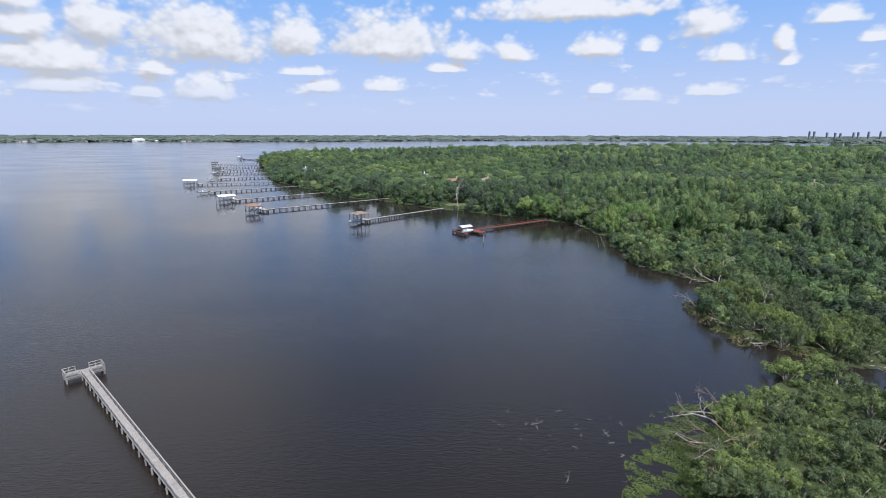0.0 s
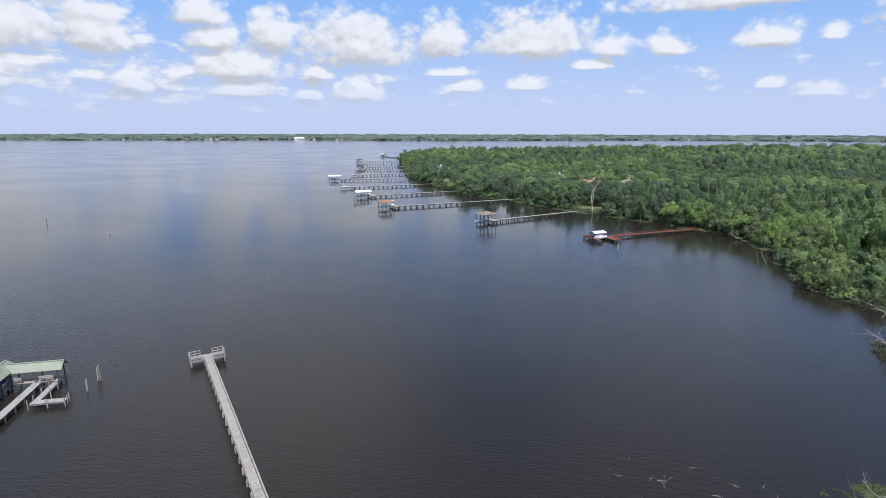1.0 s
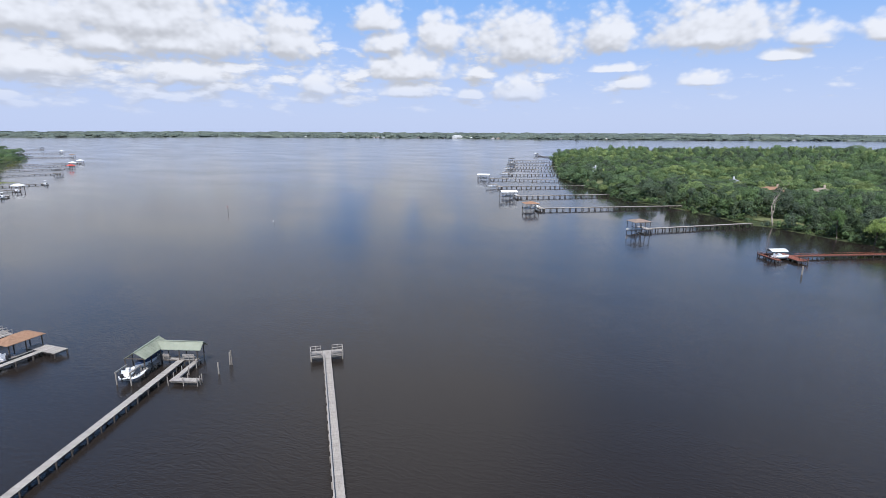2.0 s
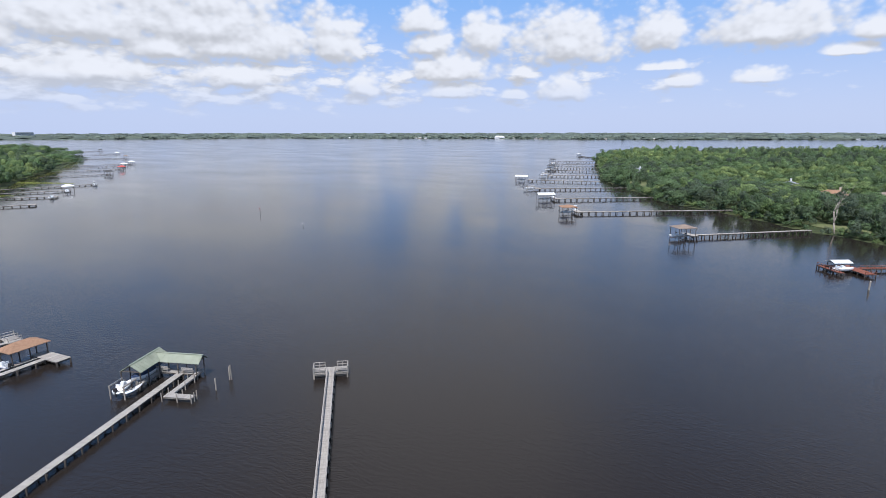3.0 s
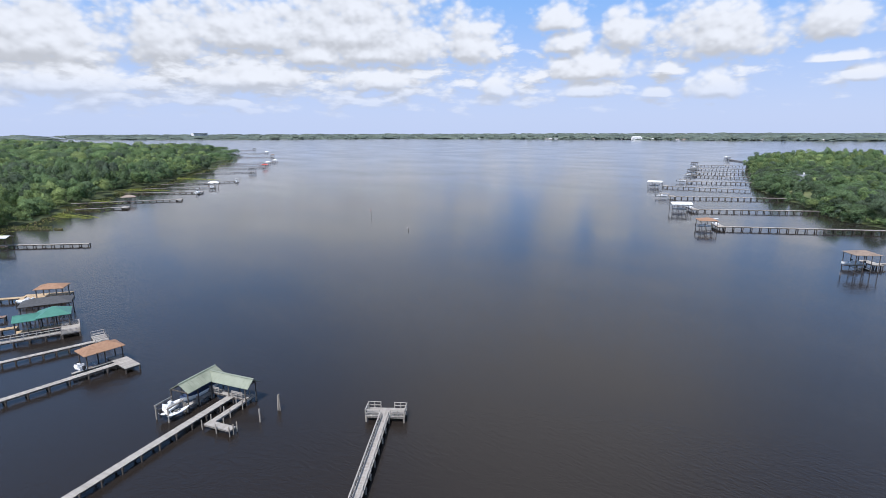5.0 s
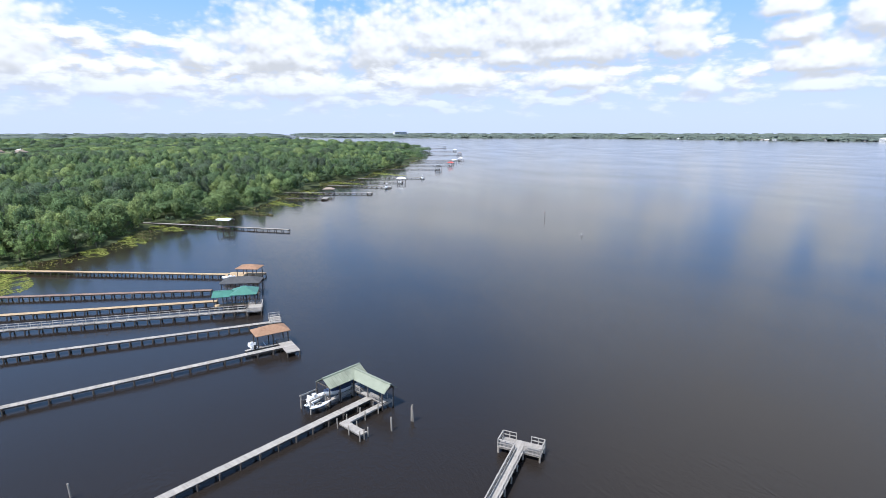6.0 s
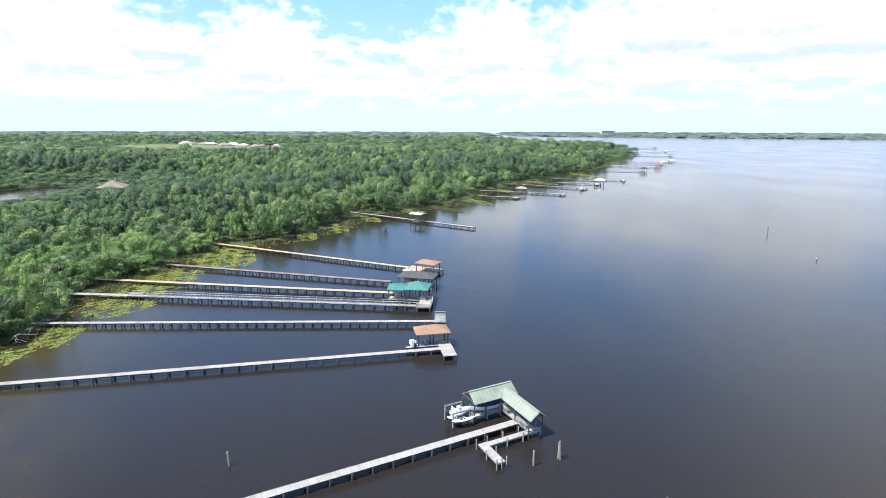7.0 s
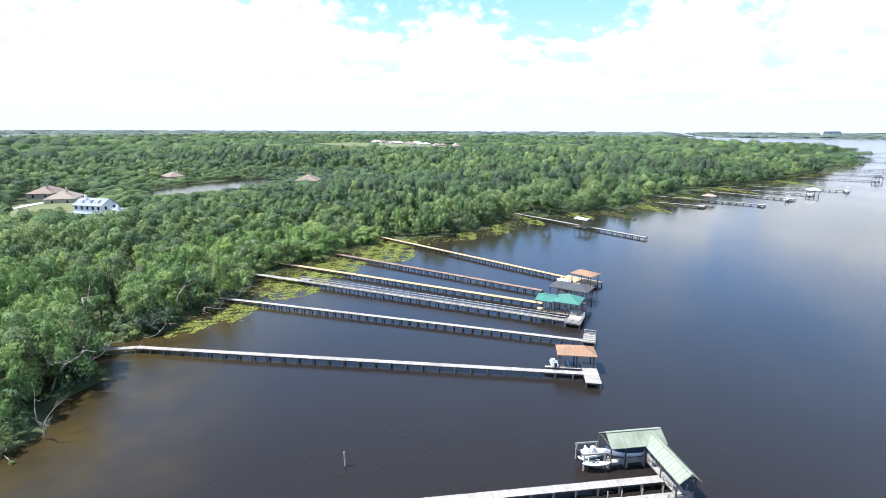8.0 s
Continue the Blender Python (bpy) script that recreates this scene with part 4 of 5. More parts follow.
def rail_run(t, a, b, z, material, high=0.9, gap=1.9, mids=(0.5,)):
    """Guard rail between two points of the deck: posts, a flat cap and lower rails."""
    a, b = Vector((*a, 0)), Vector((*b, 0))
    d = b - a
    n = max(2, round(d.length / gap) + 1)
    key = (high, material.name)
    if key not in RAIL_ME:
        RAIL_ME[key] = Geo().box((0, 0, high / 2 - 0.1), (0.09, 0.09, high + 0.2)).mesh("rail_post", material)
    ang = math.degrees(math.atan2(d.y, d.x))
    for i in range(n):
        p = a + d * (i / (n - 1))
        part("rail_post", RAIL_ME[key], None, t, at=pose(p.x, p.y, z, 0, 0, ang))
    c = (a + b) / 2
    part("rail_cap", Geo().box((c.x, c.y, z + high + 0.02), (d.length + 0.12, 0.15, 0.04), radians(ang)), material, t)
    for m in mids:
        part("rail", Geo().box((c.x, c.y, z + high * m), (d.length, 0.04, 0.13), radians(ang)), material, t)


def platform(t, x0, x1, y0, y1, z, deck, pile, across=True, pitch=0.15, seed=4, piles=None, stick=0.0):
    rng = np.random.default_rng(seed)
    if across:
        g = boards(Geo(), x0, x1, y1 - y0, z, pitch, (y0 + y1) / 2, rng)
    else:
        g = boards(Geo(), y0, y1, x1 - x0, z, pitch, (x0 + x1) / 2, rng, False)
    part("platform", g, deck, t, kind="stuff")
    for y in (y0 + 0.1, y1 - 0.1):
        part("stringer", Geo().box(((x0 + x1) / 2, y, z - 0.14), (x1 - x0, 0.06, 0.22)), pile, t)
    for x in (x0 + 0.1, x1 - 0.1):
        part("stringer", Geo().box((x, (y0 + y1) / 2, z - 0.16), (0.06, y1 - y0 - 0.3, 0.22)), pile, t)
    if piles is None:
        nx, ny = max(2, round((x1 - x0) / 2.8) + 1), max(2, round((y1 - y0) / 2.8) + 1)
        piles = [(x0 + 0.12 + (x1 - x0 - 0.24) * i / (nx - 1), y0 + 0.12 + (y1 - y0 - 0.24) * j / (ny - 1)) for i in range(nx) for j in range(ny)
                 if i in (0, nx - 1) or j in (0, ny - 1)]
    for x, y in piles:
        part("support_post", pile_mesh(0.13, -2.2, z + stick - 0.03, pile), None, t, at=pose(x, y, 0, rng.normal(0, 1), rng.normal(0, 1)))


def gable(g, x0, x1, yc, half, eave, ridge, thick=0.10):
    """Two pitched plates over a ridge along x."""
    for s in (-1, 1):
        p = [(x0, yc, ridge), (x1, yc, ridge), (x1, yc + s * half, eave), (x0, yc + s * half, eave)]
        g.slab(p if s < 0 else p[::-1], thick)
    g.box(((x0 + x1) / 2, yc, ridge + 0.02), (x1 - x0, 0.3, 0.05))
    return g


def hip(g, x0, x1, y0, y1, eave, ridge, thick=0.10, inset=None):
    h = (y1 - y0) / 2 if inset is None else inset
    yc = (y0 + y1) / 2
    a, b = (x0 + h, yc, ridge), (x1 - h, yc, ridge)
    c = [(x0, y0, eave), (x1, y0, eave), (x1, y1, eave), (x0, y1, eave)]
    g.slab([c[0], c[1], b, a], thick).slab([c[2], c[3], a, b], thick).slab([c[1], c[2], b], thick).slab([c[3], c[0], a], thick)
    return g


def ribs(t, x0, x1, yc, half, eave, ridge, material, gap=0.6):
    """Standing seams of a metal roof."""
    g = Geo()
    n = int((x1 - x0) / gap)
    sl = math.atan2(ridge - eave, half)
    for i in range(n + 1):
        x = x0 + 0.03 + (x1 - x0 - 0.06) * i / max(n, 1)
        for s in (-1, 1):
            g.box((x, yc + s * half / 2, (eave + ridge) / 2 + 0.02), (0.04, math.hypot(half, ridge - eave), 0.04), rx=-s * sl)
    part("roof_seams", g, material, t)


def boathouse(m, length, width, eave, ridge, roof, post, kind, label, beams=True, deck_z=None, over=0.35, cat="boathouse", post_r=0.10):
    """An open roof on piles over a slip; its x axis runs along the ridge."""
    t = thing("boathouse", m, label, cat, "boathouses over the water")
    g = Geo()
    if kind == "hip":
        hip(g, -length / 2 - over, length / 2 + over, -width / 2 - over, width / 2 + over, eave, ridge)
        part("roof", g, roof, t)
    else:
        gable(g, -length / 2 - over, length / 2 + over, 0, width / 2 + over, eave, ridge)
        part("roof", g, roof, t)
        if roof in (GREEN_ROOF, TEAL_ROOF, WHITE_ROOF):
            ribs(t, -length / 2 - over, length / 2 + over, 0, width / 2 + over, eave, ridge, roof)
    n = max(3, round(length / 2.4) + 1)
    for s in (-1, 1):
        for i in range(n):
            part("post", pile_mesh(post_r, -2.2, eave + 0.02, post), None, t, at=pose(-length / 2 + 0.1 + (length - 0.2) * i / (n - 1), s * (width / 2 - 0.1), 0))
        if beams:
            part("eave_beam", Geo().box((0, s * (width / 2 - 0.1), eave - 0.1), (length, 0.1, 0.24)), post, t)
    for x in (-length / 2 + 0.1, 0, length / 2 - 0.1):
        part("tie_beam", Geo().box((x, 0, eave - 0.05), (0.1, width - 0.2, 0.18)), post, t)
    if deck_z:
        g = boards(Geo(), -length / 2, length / 2, 0.8, deck_z, 0.3, -width / 2 + 0.4)
        part("catwalk", g, BROWN_WOOD, t, kind="stuff")
        for x in (-length * 0.2, length * 0.2):
            part("lift_cradle", Geo().box((x, 0.3, deck_z - 0.2), (0.12, width - 1.2, 0.16)), STEEL, t)
    return t


# ---- boats ----
def hull_geo(length, beam, depth, n=11):
    rings = []
    for i in range(n):
        u = i / (n - 1)
        w = beam / 2 * (1 - max(0, (u - 0.45) / 0.55) ** 2.3) * (0.93 + 0.07 * min(1, u * 4))
        w = max(w, 0.02)
        k = 0.25 * max(0, (u - 0.5) / 0.5) ** 2 * depth
        x = (u - 0.5) * length
        rings.append([(x, -w, depth + k), (x, -w * 0.93, depth * 0.45 + k), (x, -w * 0.72, depth * 0.12 + k * 1.2), (x, 0, k * 1.6), (x, w * 0.72, depth * 0.12 + k * 1.2), (x, w * 0.93, depth * 0.45 + k), (x, w, depth + k)])
    g = Geo().loft(rings)
    g.add(rings[0], [tuple(range(6, -1, -1))])
    return g, rings


def boat(m, length, beam, label, cover=None, top=False, group="boats on lifts"):
    t = thing("boat", m, label, "boat", group)
    depth = beam * 0.36
    g, rings = hull_geo(length, beam, depth)
    part("hull", g, WHITE, t, smooth=True)
    gun = Geo().loft([[(r[0][0], r[0][1], r[0][2]), (r[0][0], r[0][1] * 0.80, r[0][2] + 0.03)] for r in rings])
    gun.loft([[(r[6][0], r[6][1] * 0.80, r[6][2] + 0.03), (r[6][0], r[6][1], r[6][2])] for r in rings])
    part("gunwale", gun, WHITE, t)
    if cover:
        part("cover", Geo().loft([[(r[0][0], r[0][1] * 1.02, r[0][2] + 0.02), (r[0][0], r[0][1] * 0.5, r[0][2] + 0.22), (r[0][0], 0, r[0][2] + 0.34), (r[0][0], r[6][1] * 0.5, r[0][2] + 0.22), (r[6][0], r[6][1] * 1.02, r[6][2] + 0.02)] for r in rings]), cover, t, smooth=True)
    else:
        part("deck", Geo().loft([[(r[0][0], r[0][1] * 0.8, r[0][2] - (0.22 if r[0][0] < length * 0.12 else -0.03)), (r[0][0], r[6][1] * 0.8, r[0][2] - (0.22 if r[0][0] < length * 0.12 else -0.03))] for r in rings]), WHITE, t)
        part("console", Geo().box((-0.02 * length, 0, depth + 0.25), (0.13 * length, beam * 0.36, 0.8)).box((0.07 * length, 0, depth + 0.1), (0.08 * length, beam * 0.34, 0.5)), WHITE, t)
        part("windscreen", Geo().box((0.045 * length, 0, depth + 0.8), (0.03, beam * 0.34, 0.36), ry=-0.4), GLASS, t)
        for s in (-1, 1):
            part("seat", Geo().box((-0.22 * length, s * beam * 0.2, depth + 0.05), (0.5, 0.55, 0.45)).box((-0.25 * length, s * beam * 0.2, depth + 0.4), (0.12, 0.55, 0.45)), WHITE, t)
        if top:
            tt = part("t_top", Geo().slab([(-0.13 * length, -beam * 0.34, depth + 2.0), (0.12 * length, -beam * 0.34, depth + 2.05), (0.12 * length, beam * 0.34, depth + 2.05), (-0.13 * length, beam * 0.34, depth + 2.0)], 0.08), WHITE, t)
            for sx in (-0.08, 0.08):
                for s in (-1, 1):
                    part("top_post", Geo().bar((sx * length, s * beam * 0.22, depth), (sx * length, s * beam * 0.28, depth + 2.0), 0.025), STEEL, tt)
    part("outboard_motor", Geo().box((-0.5 * length - 0.28, 0, depth + 0.28), (0.45, 0.36, 0.5)).box((-0.5 * length - 0.25, 0, depth - 0.35), (0.2, 0.14, 0.9)).box((-0.5 * length - 0.05, 0, depth - 0.05), (0.2, 0.3, 0.3)), DARK, t)
    return t


def kayak(m, length, label, material=WHITE):
    t = thing("kayak", m, label, "kayak", "small craft on the lift")
    rings = []
    for i in range(11):
        u = i / 10
        w = 0.40 * max(math.sin(math.pi * u) ** 0.7, 0.03)
        k = 0.16 * (2 * u - 1) ** 4
        x = (u - 0.5) * length
        rings.append([(x, w * math.cos(a), 0.19 + k + (0.16 if math.sin(a) > 0 else 0.19) * math.sin(a) * max(w / 0.4, 0.1)) for a in [6.28319 * j / 10 for j in range(11)]])
    part("hull", Geo().loft(rings), material, t, smooth=True)
    part("cockpit", Geo().loft([[(0.45 * math.cos(a) * s - 0.1, 0.20 * math.sin(a) * s, 0.36 - 0.03 * (1 - s)) for a in [6.28319 * j / 12 for j in range(13)]] for s in (1.0, 0.05)]), DARK, t)
    return t


def lift(m, length, width, high, label):
    """Four posts, two head beams and a cradle that carries a boat."""
    t = thing("boat_lift", m, label, "boat lift", "boat lifts")
    for sx in (-1, 1):
        for sy in (-1, 1):
            part("post", pile_mesh(0.11, -2.2, high, GREY_PILE), None, t, at=pose(sx * length / 2, sy * width / 2, 0))
        part("cradle_beam", Geo().box((sx * length * 0.32, 0, 1.3), (0.14, width, 0.18)), STEEL, t)
    for sy in (-1, 1):
        part("head_beam", Geo().box((0, sy * width / 2, high - 0.08), (length + 0.3, 0.14, 0.2)), GREY_PILE, t)
        part("drive_pipe", Geo().bar((-length / 2, sy * width / 2 - 0.12 * sy, high + 0.08), (length / 2, sy * width / 2 - 0.12 * sy, high + 0.08), 0.04), STEEL, t)
    for s in (-1, 1):
        part("bunk", Geo().box((0, s * 0.5, 1.45), (length * 0.8, 0.12, 0.12)), GREY_PILE, t)
    return t


# the fishing pier with a T-shaped head
Z1 = 1.6
PIER_A, PIER_B = (17.5, -5.4), (-56.5, 68.5)
pl = math.dist(PIER_A, PIER_B)
pier = thing("pier", pose(*PIER_A, 0, 0, 0, heading(PIER_A, PIER_B)), "long bleached timber pier with rails and a T-shaped head", "pier", "piers and docks")
dock_run(pier, pl - 1.2, 1.1, Z1, PALE_WOOD, GREY_PILE, 2.4, (-1, 1), seed=2)
hx0, hx1, hw = pl - 1.2, pl + 1.1, 2.7
platform(pier, hx0, hx1, -hw, hw, Z1 + 0.005, PALE_WOOD, GREY_PILE, across=False, seed=5)
for s in (-1, 1):
    rail_run(pier, (hx0 + 0.05, s * 0.75), (hx0 + 0.05, s * hw), Z1, PALE_WOOD, 0.9, 1.15)
    rail_run(pier, (hx0 + 0.05, s * (hw - 0.04)), (hx1 - 0.05, s * (hw - 0.04)), Z1, PALE_WOOD, 0.9, 1.3)
    rail_run(pier, (hx1 - 0.05, s * 0.95), (hx1 - 0.05, s * hw), Z1, PALE_WOOD, 0.9, 1.15)
    bench = part("bench", Geo().box((hx0 + 0.42, s * 1.75, Z1 + 0.45), (0.42, 1.5, 0.05)), PALE_WOOD, pier)
    for e in (-0.6, 0.6):
        part("bench_leg", Geo().box((hx0 + 0.42, s * 1.75 + e, Z1 + 0.22), (0.36, 0.08, 0.42)), PALE_WOOD, bench)

# the dock with the green-roofed boathouse
U, V = Vector((-0.463, 0.886)), Vector((0.886, 0.463))
END = Vector((-75.0, 53.8))
HEAD2 = math.degrees(math.atan2(U.y, U.x))


def at2(u, v, z=0.0, turn=0.0):
    p = END + U * u + V * v
    return pose(p.x, p.y, z, 0, 0, HEAD2 + turn)


Z2 = 1.6
dock = thing("dock", at2(-98, 0), "long weathered timber dock leading to a green-roofed boathouse", "dock", "piers and docks")
dock_run(dock, 98, 1.15, Z2, PALE_WOOD, PILE, 2.5, seed=7)
dock.name = "dock"
platform(dock, 98, 99.3, -2.7, 4.2, Z2 + 0.005, PALE_WOOD, PILE, across=False, seed=8)
platform(dock, 93.4, 98, 3.45, 4.1, Z2 - 0.02, PALE_WOOD, GREY_PILE, seed=9, stick=0.5)
house2 = thing("boathouse", at2(0, 0), "open boathouse with an L-shaped sage green metal roof", "boathouse", "boathouses over the water")
# local y runs to the west; the main roof lies along the slip, the wing along the dock's end
A_E, A_R, A_C, A_H = 3.62, 4.7, 4.85, 1.75
W_E, W_R, W_U, W_H, W_END = 3.5, 4.5, 1.04, 1.3, -3.55
part("roof", gable(Geo(), -4.5, 2.4, A_C, A_H, A_E, A_R, 0.07), GREEN_ROOF, house2)
ribs(house2, -4.5, 2.4, A_C, A_H, A_E, A_R, GREEN_ROOF)
wing = Geo()
for s in (-1, 1):
    p = [(W_U, A_C, W_R), (W_U, W_END, W_R), (W_U + s * W_H, W_END, W_E), (W_U + s * W_H, A_C, W_E)]
    wing.slab(p if s < 0 else p[::-1], 0.07)
wing.box((W_U, (A_C + W_END) / 2, W_R + 0.02), (0.3, A_C - W_END, 0.05))
part("roof_wing", wing, GREEN_ROOF, house2)
seam = Geo()
for i in range(14):
    y = A_C - 0.2 - i * 0.62
    for s in (-1, 1):
        seam.box((W_U + s * W_H / 2, y, (W_E + W_R) / 2 + 0.02), (math.hypot(W_H, W_R - W_E), 0.035, 0.03), ry=s * math.atan2(W_R - W_E, W_H))
part("roof_seams", seam, GREEN_ROOF, house2)
for u, v in [(-4.4, -6.5), (-2.6, -6.5), (-0.5, -6.5), (2.1, -6.5), (-4.4, -3.35), (-2.6, -3.35), (-0.1, -3.35), (2.1, -3.35), (-0.05, -0.2), (-0.05, 2.85), (2.1, -0.2), (2.1, 2.85)]:
    part("post", pile_mesh(0.09, -2.2, 3.52, PILE), None, house2, at=pose(u, -v, 0))
for v in (6.5, 3.35):
    part("eave_beam", Geo().box((-1.15, v, 3.6), (6.7, 0.1, 0.2)), PILE, house2)
for u in (-0.05, 2.1):
    part("eave_beam", Geo().box((u, 0.25, 3.47), (0.1, 6.1, 0.18)), PILE, house2)
for v in (-0.2, 2.85):
    part("tie_beam", Geo().box((W_U, -v, 3.5), (2.1, 0.09, 0.14)), PILE, house2)
for u in (-4.4, -0.3, 2.1):
    part("tie_beam", Geo().box((u, 4.9, 3.62), (0.09, 3.1, 0.14)), PILE, house2)
boat(at2(-1.3, -5.0, 1.5, 180), 6.0, 2.2, "white motor boat under a navy cover, hung in the boathouse", BLUE_TARP)
for v in (-3.0, 1.25):
    rail_bench = thing("dock_bench", at2(0.0, v, Z2), "weathered slatted bench with a backrest on the dock end", "bench", "benches on the dock end")
    part("seat", Geo().box((0.25, 0, 0.45), (0.45, 2.0, 0.05)), GREY_WOOD, rail_bench)
    part("backrest", Geo().box((0.0, 0, 0.75), (0.05, 2.0, 0.14)).box((0.0, 0, 0.95), (0.05, 2.0, 0.14)), GREY_WOOD, rail_bench)
    for e in (-0.9, 0.0, 0.9):
        part("leg", Geo().box((0.0, e, 0.5), (0.08, 0.08, 1.0)).box((0.4, e, 0.22), (0.08, 0.08, 0.44)), GREY_WOOD, rail_bench)
lift(at2(-6.2, -4.9), 2.5, 2.3, 2.8, "grey timber boat lift with steel cradle beside the boathouse")
boat(at2(-5.7, -5.2, 1.5, 6), 3.4, 1.5, "open white runabout on the boat lift", None, False)
kayak(at2(-6.1, -3.35, 1.55, -4), 3.5, "long white kayak lying along the lift")
kayak(at2(-7.0, -4.3, 1.62, 74), 2.2, "short white dinghy across the lift frame")
kayak(at2(-7.3, -5.0, 1.62, 66), 2.0, "short white paddle board across the lift frame")
# the finger dock
fin = thing("finger_dock", at2(-5.9, 2.5), "low weathered finger dock with tall mooring piles", "dock", "piers and docks")
platform(fin, 0, 7.9, -0.42, 0.42, 1.45, PALE_WOOD, GREY_PILE, seed=11, piles=[])
platform(fin, -1.15, 0, -3.9, 0.5, 1.44, PALE_WOOD, GREY_PILE, across=False, seed=12, piles=[])
for x, y in [(0.2, 0.58), (2.5, -0.58), (2.5, 0.58), (4.9, -0.58), (4.9, 0.58), (7.6, -0.6), (7.6, 0.58), (-1.25, 0.6), (-1.25, -1.8), (-1.25, -4.0), (0.1, -4.0), (0.1, -1.8), (-0.6, -4.02)]:
    part("support_post", pile_mesh(0.08, -2.2, 2.15, GREY_PILE), None, fin, at=pose(x, y, 0, (x * 7 % 3) - 1, (y * 5 % 3) - 1))
for x, y, h, lean in [(-68.05, 58.3, 3.3, 3), (-68.3, 58.05, 2.9, -2), (-66.9, 54.9, 2.7, 1), (-66.4, 19.1, 2.6, 2)]:
    tagged(new("mooring_post", pile_mesh(0.11, -2.2, h, GREY_PILE)), "weathered grey timber mooring post standing in the water", "mooring post", "mooring posts").matrix_basis = pose(x, y, 0, lean, lean / 2)

# ---- the row of docks on the west bank ----


def west_dock(points, width, z, deck, pile, label, rails=(), gap=2.9, seed=1, pile_r=0.13):
    """A dock from the bank outwards, bent where the points bend."""
    t = thing("dock", pose(*points[-2], 0, 0, 0, heading(points[-2], points[-1])), label, "dock", "piers and docks")
    for i in range(len(points) - 2):
        q = part("bank_section", boards(Geo(), 0, math.dist(points[i], points[i + 1]) + 0.4, width, z - 0.01 * (i + 1), 0.2), deck, t, kind="stuff")
        q.matrix_basis = t.matrix_basis.inverted() @ pose(*points[i], 0, 0, 0, heading(points[i], points[i + 1]))
    dock_run(t, math.dist(points[-2], points[-1]), width, z, deck, pile, gap, rails, 0.17, seed=seed, pile_r=pile_r)
    return t, math.dist(points[-2], points[-1])


def by(p0, p1, u, v, z=0.0, turn=0.0):
    """A pose u metres past p1 along the dock from p0, v metres to its left."""
    a = heading(p0, p1)
    return pose(*p1, 0, 0, 0, a) @ pose(u, v, z, 0, 0, turn)


a, b = (-82.8, -31.6), (-99.1, 44.5)
d1, n1 = west_dock([(-78.1, -39.4), a, b], 1.15, 1.6, GREY_WOOD, PILE, "long grey timber dock with an orange-roofed boathouse", gap=2.6, seed=21)
platform(d1, n1 - 1.2, n1 + 1.2, -3.4, 3.6, 1.605, GREY_WOOD, PILE, across=False, seed=22, stick=0.0)
platform(d1, n1 - 7.0, n1 - 1.2, 1.6, 2.2, 1.5, PALE_WOOD, PILE, seed=23)
boathouse(by(a, b, -2.0, 3.6), 5.6, 3.5, 3.8, 4.8, ORANGE_ROOF, PILE, "hip", "boathouse with a terracotta-brown hipped roof on dark piles", deck_z=1.4)
boat(by(a, b, -5.6, 3.0, 1.4, 100), 2.6, 1.2, "small white dinghy on the dock", None)
a, b = (-110.1, -41), (-112.6, 42.1)
d2, n2 = west_dock([a, b], 1.05, 1.6, GREY_WOOD, PILE, "long narrow grey timber dock with a small end platform", gap=1.85, seed=24)
platform(d2, n2, n2 + 2.3, -0.8, 3.2, 1.605, GREY_WOOD, PILE, seed=25)
rail_run(d2, (n2 + 0.1, 3.1), (n2 + 2.2, 3.1), 1.6, PALE_WOOD)
rail_run(d2, (n2 + 0.1, -0.7), (n2 + 2.2, -0.7), 1.6, PALE_WOOD)
rail_run(d2, (n2 + 0.1, 1.2), (n2 + 2.2, 1.2), 1.6, PALE_WOOD)
a, b = (-128.3, -28.9), (-122, 38.1)
d3, n3 = west_dock([(-129.5, -43.7), a, b], 1.5, 1.65, GREY_WOOD, PILE, "grey timber dock with guard rails along both sides", (-1, 1), gap=2.4, seed=26)
platform(d3, n3, n3 + 3.0, -1.5, 3.8, 1.655, PALE_WOOD, PILE, across=False, seed=27)
platform(d3, -1.5, 1.5, 0.75, 3.0, 1.4, GREY_WOOD, PILE, seed=28)
for p, q in [((n3, 3.75), (n3 + 2.95, 3.75)), ((n3 + 2.95, -1.45), (n3 + 2.95, 3.75)), ((n3, -1.45), (n3 + 2.95, -1.45))]:
    rail_run(d3, p, q, 1.65, PALE_WOOD, mids=(0.25, 0.5, 0.75))
a, b = (-142.2, -47.4), (-131.4, 31.8)
d4, n4 = west_dock([a, b], 1.4, 1.6, TAN_WOOD, PILE, "newer tan timber dock leading to a teal-roofed boathouse", gap=2.4, seed=29)
teal = boathouse(by(a, b, 6.4, -2.6), 5.0, 4.8, 4.2, 5.5, TEAL_ROOF, PILE, "hip", "boathouse with a stepped teal metal roof over an orange-brown deck", deck_z=1.6)
part("roof_wing", gable(Geo(), -6.6, -2.4, 0, 2.7, 3.95, 4.6), TEAL_ROOF, teal)
for s in (-1, 1):
    for x in (-6.2, -4.3):
        part("post", pile_mesh(0.10, -2.2, 4.0, PILE), None, teal, at=pose(x, s * 2.3, 0))
    part("eave_beam", Geo().box((-4.4, s * 2.3, 3.85), (4.0, 0.1, 0.22)), PILE, teal)
platform(d4, n4, n4 + 7.5, -4.6, -2.9, 1.605, TAN_WOOD, PILE, seed=30)
a, b = (-157.3, -35.4), (-140.9, 30.3)
d5, n5 = west_dock([a, b], 1.3, 1.6, BROWN_WOOD, PILE, "dark brown timber dock leading to a charcoal-roofed boathouse", gap=2.2, seed=31)
